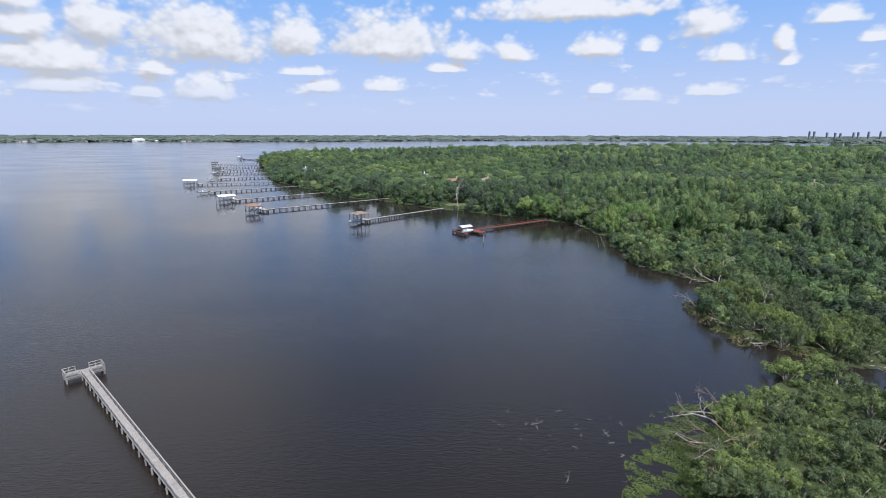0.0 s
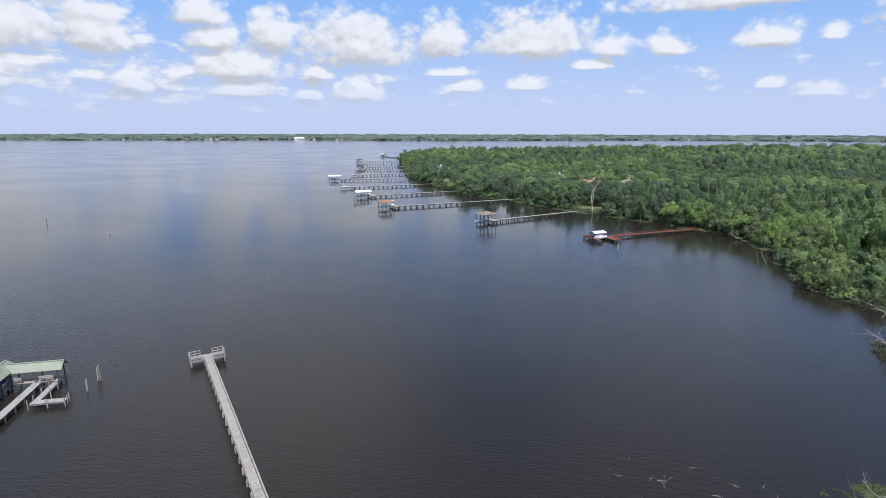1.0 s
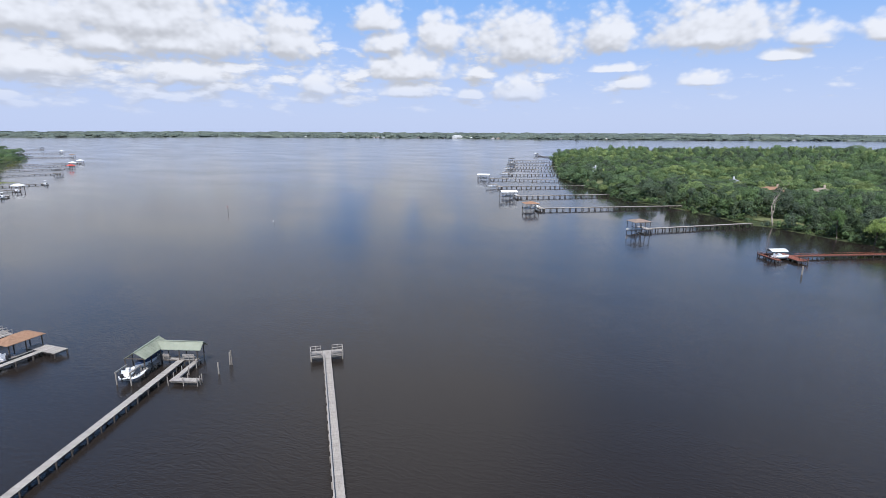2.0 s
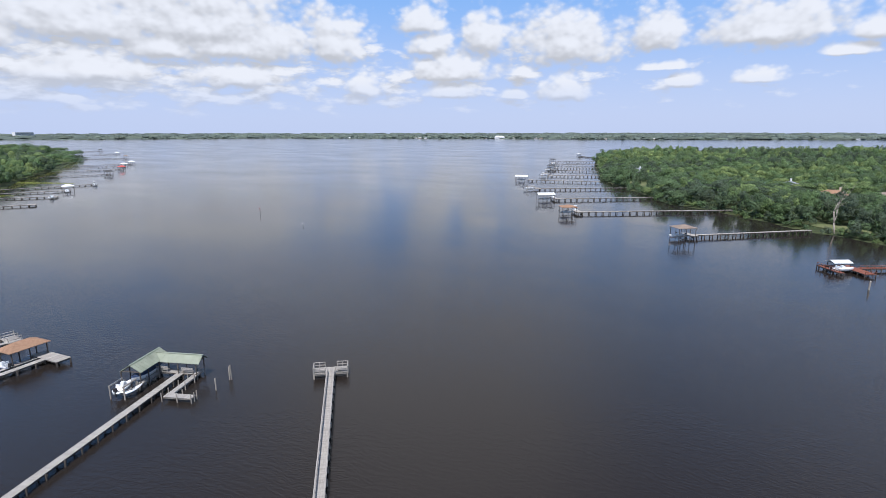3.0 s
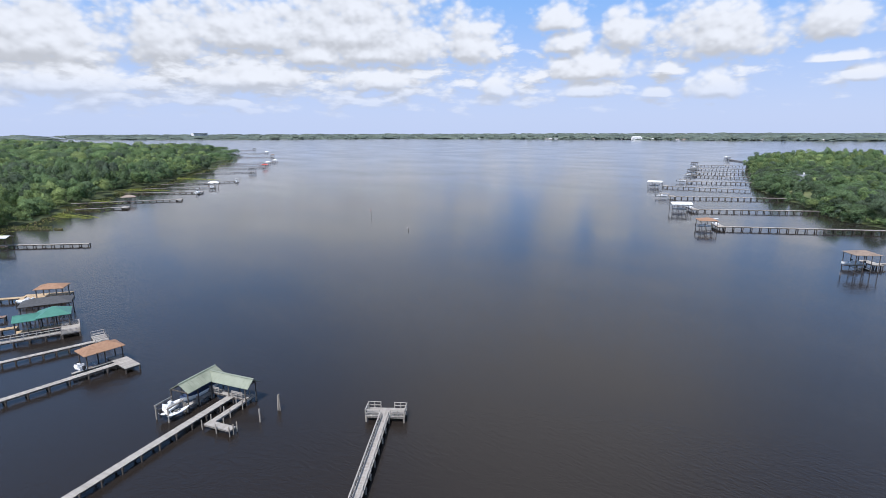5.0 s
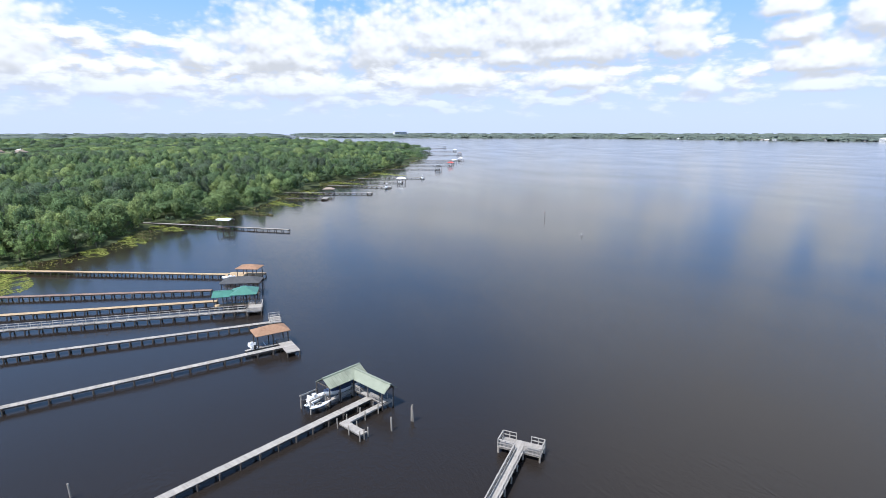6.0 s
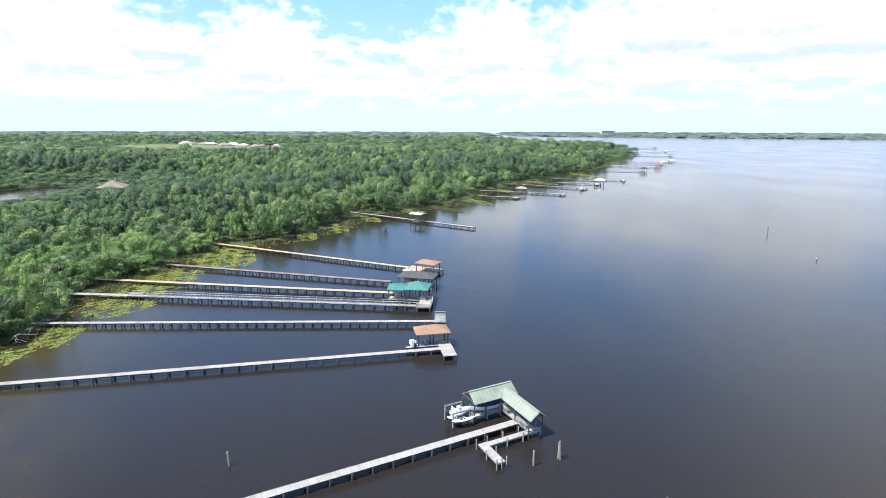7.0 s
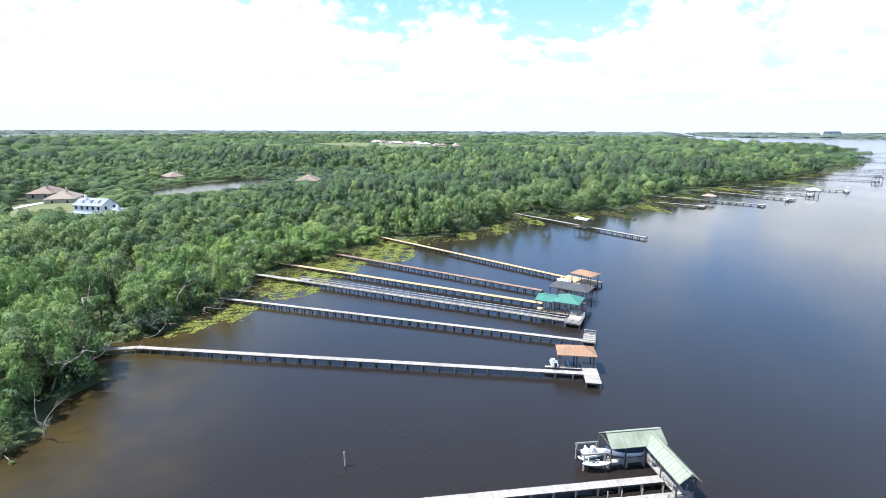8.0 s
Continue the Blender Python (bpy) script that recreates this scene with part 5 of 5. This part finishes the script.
boathouse(by(a, b, 7.6, -1.5), 8.6, 4.6, 4.2, 5.2, GREY_ROOF, PILE, "hip", "boathouse with a charcoal shingle roof on dark piles", deck_z=1.5)
a, b = (-186.7, -36), (-155.1, 33.7)
d6, n6 = west_dock([a, b], 1.4, 1.6, TAN_WOOD, PILE, "tan timber dock with an orange-roofed shelter at its end", gap=2.2, seed=32)
platform(d6, n6, n6 + 9.8, -3.6, 2.2, 1.605, TAN_WOOD, PILE, seed=33)
boathouse(by(a, b, 7.0, -1.8), 5.4, 3.8, 4.2, 5.0, ORANGE_ROOF, PILE, "hip", "dock shelter with a terracotta-brown hipped roof")
boat(by(a, b, 3.0, -5.0, 1.4, 170), 4.6, 1.9, "white runabout moored by the shelter", None)
a, b = (-256.4, -0.9), (-217.7, 55.3)
d7, n7 = west_dock([a, b], 1.4, 1.6, GREY_WOOD, PILE, "grey timber dock with a white-roofed shelter halfway out", seed=34)
boathouse(by(a, b, -27.5, -1.2), 5.6, 3.4, 4.6, 5.1, WHITE_ROOF, PILE, "gable", "white-roofed shelter beside a timber dock", deck_z=1.5)
for j, (a, b, roof, ln) in enumerate([((-320, 63), (-313.4, 82.2), None, 0), ((-348.2, 64.2), (-330.2, 112.3), TAN_ROOF, -24), ((-384.9, 96.7), (-362.2, 133.3), None, 0),
                                      ((-406, 110.5), (-392.7, 150.7), WHITE_ROOF, 2), ((-430.9, 128.1), (-423, 178.1), None, 0), ((-522.6, 179), (-511.6, 225.2), GREY_ROOF, 2),
                                      ((-583.2, 208.2), (-567.1, 260.4), RED_PAINT, 2), ((-630.4, 233.4), (-614.5, 282.6), WHITE_ROOF, 3), ((-668.1, 252.8), (-650.6, 306.9), WHITE_ROOF, 3),
                                      ((-816.5, 315.5), (-801.8, 369.5), BROWN_ROOF, 2), ((-961.1, 361.4), (-943.7, 419.4), WHITE_ROOF, 2), ((-1129.3, 413.5), (-1117.5, 465.4), GREY_ROOF, 2)]):
    t, n = west_dock([a, b], 1.5, 1.6, GREY_WOOD, PILE, "grey timber dock reaching out from the west bank", seed=40 + j, gap=3.4, pile_r=0.19)
    platform(t, n, n + 3, -3, 2.5, 1.605, GREY_WOOD, PILE, seed=60 + j)
    if roof:
        boathouse(by(a, b, ln, 2.5 if ln > 0 else 0), 6.5, 4.5, 4.0, 5.2, roof, PILE, "hip", "far boathouse at a timber dock on the west bank", deck_z=1.5)
    if j in (2, 3, 4, 7):
        boat(by(a, b, 1.0, -4.2, 1.2, 90), 6.0, 2.2, "white motor boat at a far dock", None, True)

# ---- docks on the north-east bank ----
a, b = (47.5, 221.5), (14.6, 197.3)
e1, m1 = west_dock([a, b], 1.5, 1.6, RED_WOOD, PILE, "red-stained timber dock by the wooded bank", (1,), seed=80)
platform(e1, m1, m1 + 3.2, -3.8, 6.5, 1.605, RED_WOOD, PILE, across=False, seed=81)
platform(e1, m1 + 3.2, m1 + 9.0, -3.8, -2.8, 1.605, RED_WOOD, PILE, seed=82)
platform(e1, m1 + 7.4, m1 + 9.0, -2.8, 5.0, 1.605, RED_WOOD, PILE, across=False, seed=83)
rail_run(e1, (m1 + 0.1, 6.4), (m1 + 3.1, 6.4), 1.6, RED_WOOD)
rail_run(e1, (m1 + 8.9, -3.7), (m1 + 8.9, 4.9), 1.6, RED_WOOD)
boathouse(by(a, b, 4.6, -1.2), 4.6, 2.8, 3.2, 3.7, WHITE_ROOF, PILE, "gable", "pale metal roof over a boat slip on the red dock")
boat(by(a, b, 5.4, 1.4, 1.3, 180), 6.0, 2.2, "white motor boat in the slip of the red dock", None)
tagged(new("mooring_post", pile_mesh(0.2, -2.2, 3.0, GREY_PILE)), "thick grey mooring post near the red dock", "mooring post", "mooring posts").matrix_basis = pose(16.1, 176.9, 0, 1, 2)
E_DOCKS = [((2, 256), (-31.5, 221), BROWN_ROOF, 5.6, 3.5, GREY_WOOD), ((-29.7, 297), (-85.8, 251.1), ORANGE_ROOF, 4.6, 3.6, GREY_WOOD),
           ((-71.5, 328.5), (-114.3, 290.8), WHITE_ROOF, 4.6, 3.6, PALE_WOOD), ((-95.9, 372.5), (-146.1, 333), None, 4.0, 3.0, GREY_WOOD),
           ((-129.8, 401.2), (-177.3, 385.3), WHITE_ROOF, 4.6, 3.4, GREY_WOOD), ((-149, 454.2), (-182.1, 432.3), None, 3.4, 3.0, GREY_WOOD),
           ((-164.2, 500.2), (-205.1, 490.2), None, 3.4, 3.0, GREY_WOOD), ((-180.4, 549.1), (-216.5, 522.5), GREY_ROOF, 4.2, 3.2, GREY_WOOD),
           ((-197.6, 596), (-238.6, 576.3), None, 3.4, 3.0, GREY_WOOD), ((-220.6, 650.7), (-263.5, 631), GREY_ROOF, 4.2, 3.2, GREY_WOOD),
           ((-248.2, 726.6), (-289, 771.8), WHITE_ROOF, 4.6, 3.4, GREY_WOOD)]
for j, (a, b, roof, eave, wid, deck) in enumerate(E_DOCKS):
    t, n = west_dock([a, b], 1.5, 2.0, deck, PILE, "long timber dock on many piles off the wooded point", seed=90 + j, gap=3.2, pile_r=0.19)
    platform(t, n, n + 3.0, -4.5, 2.0, 2.005, deck, PILE, across=False, seed=110 + j)
    big = 9.0 if j in (2, 4, 10) else 6.6
    if roof:
        boathouse(by(a, b, 3.5 + big / 2, 0.5 if j != 0 else 2.5), big, wid + 1.8, eave, eave + 0.9, roof, PILE, "hip" if j in (0, 1) else "gable",
                  {0: "open boathouse with a brown roof on tall thin piles", 1: "two-level boathouse with a terracotta-brown roof"}.get(j, "open boathouse with a pale roof over a lifted boat"), deck_z=1.5)
    else:
        lift(by(a, b, 6.0, 0), 5.0, 3.6, 3.6, "open boat lift frame of timber posts at a dock's end")
    boat(by(a, b, 4.2 + big / 2, 0.3, 1.6, 180 if j % 2 else 0), 6.2, 2.2, "white motor boat raised at a dock's end", None, j in (2, 5))
    if j in (1, 2):
        boat(by(a, b, 1.5, -5.6, 1.4, 90), 6.0, 2.2, "white motor boat on the outer lift of the dock", None, True)

# channel markers out in the river
for x, y, h in [(-210.5, 166.3, 3.4), (-168, 156.2, 1.9)]:
    t = thing("channel_marker", pose(x, y, 0), "slender pile with a small sign board standing in the river", "channel marker", "channel markers")
    part("post", pile_mesh(0.09, -3.0, h, PILE), None, t)
    part("board", Geo().box((0, -0.2, h - 0.2), (0.4, 0.05, 0.4)), RED_PAINT if h > 3 else WALL_WHITE, t)


# ---- houses ----
def house(m, length, width, storeys, wall, roof, label, kind="gable", porch=False, pitch=0.55):
    t = thing("house", m, label, "house", "houses among the trees")
    H = 3.0 * storeys
    walls = Geo()
    for s in (-1, 1):
        walls.box((0, s * (width / 2 - 0.12), H / 2), (length, 0.24, H)).box((s * (length / 2 - 0.12), 0, H / 2), (0.24, width - 0.48, H))
    if kind == "gable":
        rz = H + width / 2 * pitch
        for s in (-1, 1):
            x0, x1 = s * (length / 2 - 0.24), s * length / 2
            walls.add([(x0, -width / 2, H), (x0, width / 2, H), (x0, 0, rz - 0.12), (x1, -width / 2, H), (x1, width / 2, H), (x1, 0, rz - 0.12)], [(0, 1, 2), (5, 4, 3), (0, 2, 5, 3), (1, 4, 5, 2), (0, 3, 4, 1)])
        rf = gable(Geo(), -length / 2 - 0.5, length / 2 + 0.5, 0, width / 2 + 0.5, H - 0.5 * pitch, rz + 0.1, 0.2)
    else:
        rf = hip(Geo(), -length / 2 - 0.5, length / 2 + 0.5, -width / 2 - 0.5, width / 2 + 0.5, H, H + width / 2 * pitch, 0.2)
    part("wall", walls, wall, t)
    r = part("roof", rf, roof, t)
    part("chimney", Geo().box((length * 0.22, width * 0.18, H + width * 0.3), (0.9, 0.7, 2.4)), wall, r)
    for st in range(storeys):
        n = max(2, int(length / 2.8))
        for i in range(n):
            x = -length / 2 + length * (i + 0.5) / n
            for s in (-1, 1):
                w = part("window", Geo().box((x, s * (width / 2 + 0.02), st * 3 + 1.7), (1.25, 0.12, 1.65)), WALL_WHITE, t)
                part("pane", Geo().box((x, s * (width / 2 + 0.07), st * 3 + 1.7), (1.05, 0.06, 1.45)), GLASS, w)
        for s in (-1, 1):
            for y in (-width / 4, width / 4):
                w = part("window", Geo().box((s * (length / 2 + 0.02), y, st * 3 + 1.7), (0.12, 1.25, 1.65)), WALL_WHITE, t)
                part("pane", Geo().box((s * (length / 2 + 0.07), y, st * 3 + 1.7), (0.06, 1.05, 1.45)), GLASS, w)
    if porch:
        part("porch_roof", Geo().slab([(-length / 2, width / 2, 3.1), (length / 2, width / 2, 3.1), (length / 2, width / 2 + 2.4, 2.7), (-length / 2, width / 2 + 2.4, 2.7)][::-1], 0.15), roof, t)
        for i in range(6):
            part("porch_post", Geo().box((-length / 2 + 0.2 + (length - 0.4) * i / 5, width / 2 + 2.2, 1.3), (0.2, 0.2, 2.6)), WALL_WHITE, t)
        for x in (-length * 0.28, 0, length * 0.28):
            part("dormer", Geo().box((x, width * 0.28, H + width * 0.14), (1.5, 1.8, 1.5)), wall, t)
    return t


HOUSES = [(-180.8, -165.3, -84, 14, 8.5, 2, WALL_WHITE, SLATE_ROOF, "large white two-storey house with a blue-grey roof and porch", "gable", True),
          (-180.9, -149.2, -84, 10, 7, 1, WALL_WHITE, SLATE_ROOF, "white garage wing with a blue-grey roof", "gable", False),
          (-173.7, -140.2, 150, 10, 8, 1, WALL_TAN, SLATE_ROOF, "low house with a grey roof among the trees", "hip", False),
          (-208.2, -222.4, 40, 17, 13, 1, WALL_TAN, TAN_ROOF, "tan house with a broad hipped shingle roof", "hip", False),
          (-220.6, -252.4, 30, 18, 12, 1, WALL_TAN, BROWN_ROOF, "brown-roofed house by the pond", "hip", False),
          (-305.6, -142.2, 20, 14, 13, 2, WALL_TAN, BROWN_ROOF, "brown-roofed house rising over the treetops", "hip", False),
          (-322.1, -268.4, 70, 15, 11, 1, WALL_TAN, BROWN_ROOF, "brown-roofed house behind the pond", "hip", False),
          (8.7, 370.4, 10, 15, 10, 1, WALL_TAN, ORANGE_ROOF, "house with an orange roof on the wooded point", "hip", False),
          (33.6, 381.9, 30, 12, 9, 1, WALL_TAN, TAN_ROOF, "house with a tan roof on the wooded point", "hip", False),
          (-13.6, 415.4, 50, 13, 10, 1, WALL_WHITE, SLATE_ROOF, "grey-roofed house among the trees", "hip", False),
          (-126.7, 487.5, 60, 12, 9, 1, WALL_WHITE, SLATE_ROOF, "white house half hidden by trees", "gable", False),
          (250, 344.8, 20, 14, 11, 1, WALL_TAN, BROWN_ROOF, "brown-roofed house deep in the woods", "hip", False)]
for x, y, turn, ln, wd_, st, wall, roof, label, kind, porch in HOUSES:
    house(pose(x, y, 1.0 + LEVEL, 0, 0, turn), ln, wd_, st, wall, roof, label, kind, porch)
rng_h = np.random.default_rng(77)
for i in range(16):
    x, y = -1001 - 15.0 * i + rng_h.uniform(-12, 12), -271 - 19.7 * i + rng_h.uniform(-22, 22)
    house(pose(x, y, 4.8, 0, 0, rng_h.uniform(0, 180)), rng_h.uniform(16, 30), rng_h.uniform(11, 15), 1, WALL_WHITE if i % 2 else WALL_TAN, (TAN_ROOF, WHITE_ROOF, BROWN_ROOF)[i % 3], "low house at the edge of the playing field", "hip")
for i in range(26):
    x = rng_h.uniform(-2900, 500)
    y = float(np.interp(x, [p[0] for p in FAR_SHORE[2:9]], [p[1] for p in FAR_SHORE[2:9]])) + 6
    house(pose(x, y, 0.6, 0, 0, rng_h.uniform(-30, 40)), rng_h.uniform(10, 17), 8, 1, (WALL_WHITE, WALL_TAN)[i % 2], (SLATE_ROOF, WHITE_ROOF, TAN_ROOF)[i % 3], "pale house on the far shore", "hip")
house(pose(-1251, 2223, 0.6, 0, 0, 28), 46, 16, 3, WALL_WHITE, WHITE_ROOF, "large white house on the far shore", "hip")
tower = thing("tall_building", pose(-3530, 1073, 0, 0, 0, 15), "white block of flats on the far horizon", "building")
part("wall", Geo().box((0, 0, 16), (24, 95, 32)), WALL_WHITE, tower)
for k in range(8):
    part("window_band", Geo().box((12.1, 0, 3.5 + 3.7 * k), (0.4, 90, 1.5)), GLASS, tower)

for i in range(9):
    t = thing("tall_building", pose(1993 + 23 * i + rng_h.uniform(-18, 18), 2927 - 30 * i, 0, 0, 0, 20), "pale office tower on the far horizon", "building", "towers of the far city")
    part("wall", Geo().box((0, 0, 20), (rng_h.uniform(5, 9), 8, rng_h.uniform(40, 62))), SLATE_ROOF, t)

# ---- floating leaf mats, reeds and dead wood along the banks ----


def mat_of_leaves(name, blobs, count, size, seed, label, material=LILY, upright=False, inland=2.5, least=-999.0):
    rng = np.random.default_rng(seed)
    w = np.array([b[2] * b[3] for b in blobs], float)
    k = rng.choice(len(blobs), count, p=w / w.sum())
    bl = np.array(blobs, float)[k]
    r, a = np.sqrt(rng.random(count)), rng.uniform(0, 6.283, count)
    x0, y0 = r * np.cos(a) * bl[:, 2], r * np.sin(a) * bl[:, 3]
    t = np.radians(bl[:, 4])
    x, y = bl[:, 0] + x0 * np.cos(t) - y0 * np.sin(t), bl[:, 1] + x0 * np.sin(t) + y0 * np.cos(t)
    patch = np.sin(x * 0.9 + 1.3 * np.sin(y * 0.7)) + np.sin(y * 1.3 - x * 0.35) + 0.8 * np.sin(x * 2.3 + y * 1.9)
    keep = (patch > -0.9 + 1.4 * (r - 0.5)) & (land(x, y) < inland) & (land(x, y) > least)
    x, y, n = x[keep], y[keep], int(keep.sum())
    nn = ball(rng, n) * (1.0 if upright else 0.16)
    if upright:
        nn[:, 2] *= 0.15
    else:
        nn += np.array([0, 0, 1.0])
    z = rng.uniform(0.15, 0.5, n) if upright else rng.uniform(0.012, 0.05, n)
    q = cards(rng, np.stack([x, y, z], 1), nn, size)
    if not upright:
        q[..., 2] = np.maximum(q[..., 2], 0.008)
    q[..., 2] += LEVEL
    me = quad_mesh(name, q, material, np.clip(0.5 + 0.25 * patch[keep] + rng.normal(0, 0.15, n), 0, 1))
    return tagged(new(name, me), label, "water plants", kind="stuff")


FRINGE = []
for (x0, y0), (x1, y1) in zip(LEFT_SHORE, LEFT_SHORE[1:]):
    ln = math.dist((x0, y0), (x1, y1))
    if -900 < x1 and x0 < -92:
        off = 5.0 if x0 > -205 else 4.2
        FRINGE.append(((x0 + x1) / 2 + (y1 - y0) / ln * off, (y0 + y1) / 2 - (x1 - x0) / ln * off, ln / 2 + 3, 6.5 if x0 > -205 else 5.6, math.degrees(math.atan2(y1 - y0, x1 - x0))))
mat_of_leaves("leaf_mat", FRINGE, 76000, 0.42, 15, "pale green floating leaves fringing the west bank")
mat_of_leaves("reed_bed", [(x, y, a * 0.9, b * 0.55, t) for x, y, a, b, t in FRINGE], 16000, 0.45, 16, "dry and green marsh grass fringing the west bank", REED, True)
mat_of_leaves("leaf_mat", [(-106.4, -29.7, 9, 3.5, 12), (-95.4, -31.9, 6, 3, 0), (-127.3, -29.4, 12, 8, 15), (-145.1, -31.1, 16, 10, 5), (-166.9, -23.9, 14, 10, 30), (-181.6, -25.7, 9, 7, 40),
                           (-203.4, -7.5, 9, 4, 25), (-220.1, 0.7, 12, 4, 20), (-243.5, 8.9, 12, 4, 35), (-265.1, 27, 12, 4, 45), (-306, 57, 22, 5, 28), (-358.9, 77, 24, 5, 25), (-411.7, 108.5, 26, 6, 35), (-488.2, 157.5, 45, 6, 25)],
              46000, 0.34, 5, "yellow-green floating leaves in the shallows of the west bank")
mat_of_leaves("leaf_mat", [(29.6, 47.6, 4.5, 7, 10), (26.6, 41.7, 4, 6, 15), (33.6, 54.5, 4, 3, -30), (23.1, 38.8, 2.5, 3, 0), (36.6, 57.9, 3, 2, 0)], 16000, 0.12, 6, "green water weed floating off the near thicket", WEED)
mat_of_leaves("reed_bed", [(-139, -38.2, 14, 4, 5), (-163.6, -35.8, 14, 4, 5), (-193.3, -23.5, 8, 4, 40), (-237.5, -1.1, 24, 4, 22), (-281.6, 35.1, 26, 4, 40), (-334.8, 61.1, 28, 4, 22), (-402, 96.8, 30, 4, 28),
                           (57.7, 93.4, 3, 14, 0), (66.6, 78.4, 8, 3, -40), (21.5, 253, 22, 3, -42), (-27.8, 294.5, 24, 3, -42)],
              11000, 0.42, 7, "tall marsh grass along the bank", REED, True)


mat_of_leaves("undergrowth", [(39.6, 45.5, 20, 26, 0), (49.5, 29.4, 20, 20, 0), (63.6, 82.5, 10, 6, -30), (69.7, 101.9, 12, 20, 0), (-65.1, -35.1, 14, 8, 0), (-89.1, -42.7, 22, 7, 0), (-123.9, -46.2, 24, 7, 0)],
              22000, 0.32, 8, "rank green undergrowth between the bushes", WEED, True, 30, 0.6)


mat_of_leaves("undergrowth", [(33, 47, 6, 11, -8), (39, 56, 6, 5, -30), (27, 36, 4, 9, 0), (62, 66, 10, 5, -30)], 30000, 0.15, 18, "tangled green undergrowth at the edge of the thicket", WEED, True, 12, -0.5)


def deadfall(x, y, z, turn, size, seed, label, upright=False, forks=3, material=DEAD):
    """A bare fallen tree: a bent trunk with forked branches."""
    rng = np.random.default_rng(seed)
    g = Geo()

    def limb(p, d, ln, r, depth):
        for _ in range(3):
            d2 = (d + Vector(rng.normal(0, 0.22, 3))).normalized()
            q = p + d2 * ln / 3
            g.bar(p, q, r, r * 0.8, 6)
            p, d, r = q, d2, r * 0.8
            if depth and rng.random() < 0.85:
                limb(p, (d + Vector(rng.normal(0, 0.75, 3))).normalized(), ln * 0.6, r * 0.65, depth - 1)

    limb(Vector((0, 0, 0)), Vector((0, 0.05, 1)) if upright else Vector((1, 0, 0.16)), size, size * 0.022, forks)
    ob = new("dead_tree", g.mesh("dead_tree", material, True))
    ob.matrix_basis = pose(x, y, z + LEVEL, 0, 0, turn)
    return tagged(ob, label, "dead tree", "dead wood along the banks")


FALLEN = [(62.6, 82.5, 200, 7), (67.6, 78.4, 160, 6), (75.5, 74.3, 215, 8), (81.5, 71.2, 190, 7), (59.7, 90.4, 170, 5), (58.7, 102.2, 190, 6), (73.7, 121.4, 170, 8), (69.8, 125.5, 200, 6), (61.1, 147.4, 180, 6), (62.3, 169, 185, 7),
          (60.7, 208.3, 200, 5), (41.6, 56.3, 160, 6), (38.6, 54.4, 190, 5), (35.6, 49.5, 200, 5), (37.6, 45.5, 170, 5), (83.4, 67.3, 220, 7), (-77.2, -36, 60, 7), (-83.1, -39.8, 90, 7), (-91.3, -36.8, 80, 6), (-103.3, -36.7, 70, 6), (-111.2, -37.6, 100, 6),
          (-61.3, -26.2, 80, 4)]
for i, (x, y, turn, size) in enumerate(FALLEN):
    deadfall(x, y, 0.25, turn, size, 200 + i, "bare bleached branches of a fallen tree at the water's edge")
for i, (x, y, h) in enumerate([(-58.5, -19.5, 5.5), (-67.2, -31.1, 9), (-82.1, -42.8, 9), (-98.2, -38.7, 8), (9.6, 258.9, 14), (65.7, 109.9, 7), (70.6, 98, 6), (77.7, 129.2, 8)]):
    deadfall(x, y, -0.3, 0, h, 240 + i, "standing dead tree with bare grey limbs", True)
for i, (x, y) in enumerate([(34, 47), (35, 50), (33, 44), (36.5, 52), (39, 56), (36, 48), (32, 42), (37, 45), (41, 57), (35, 46)]):
    deadfall(x, y, 1.0 + 0.3 * (i % 4), 150 + 41 * i, 3.0 + 0.3 * (i % 5), 270 + i, "tangle of dead brown branches in the thicket", False, 4, BROWN_DEAD)
rng_d = np.random.default_rng(9)
for i in range(34):
    x, y = rng_d.uniform(8, 27), rng_d.uniform(41, 58)
    deadfall(x, y, 0.0, rng_d.uniform(0, 360), rng_d.uniform(0.5, 1.1), 300 + i, "twisted twigs breaking the surface of the shallows", False, 2)
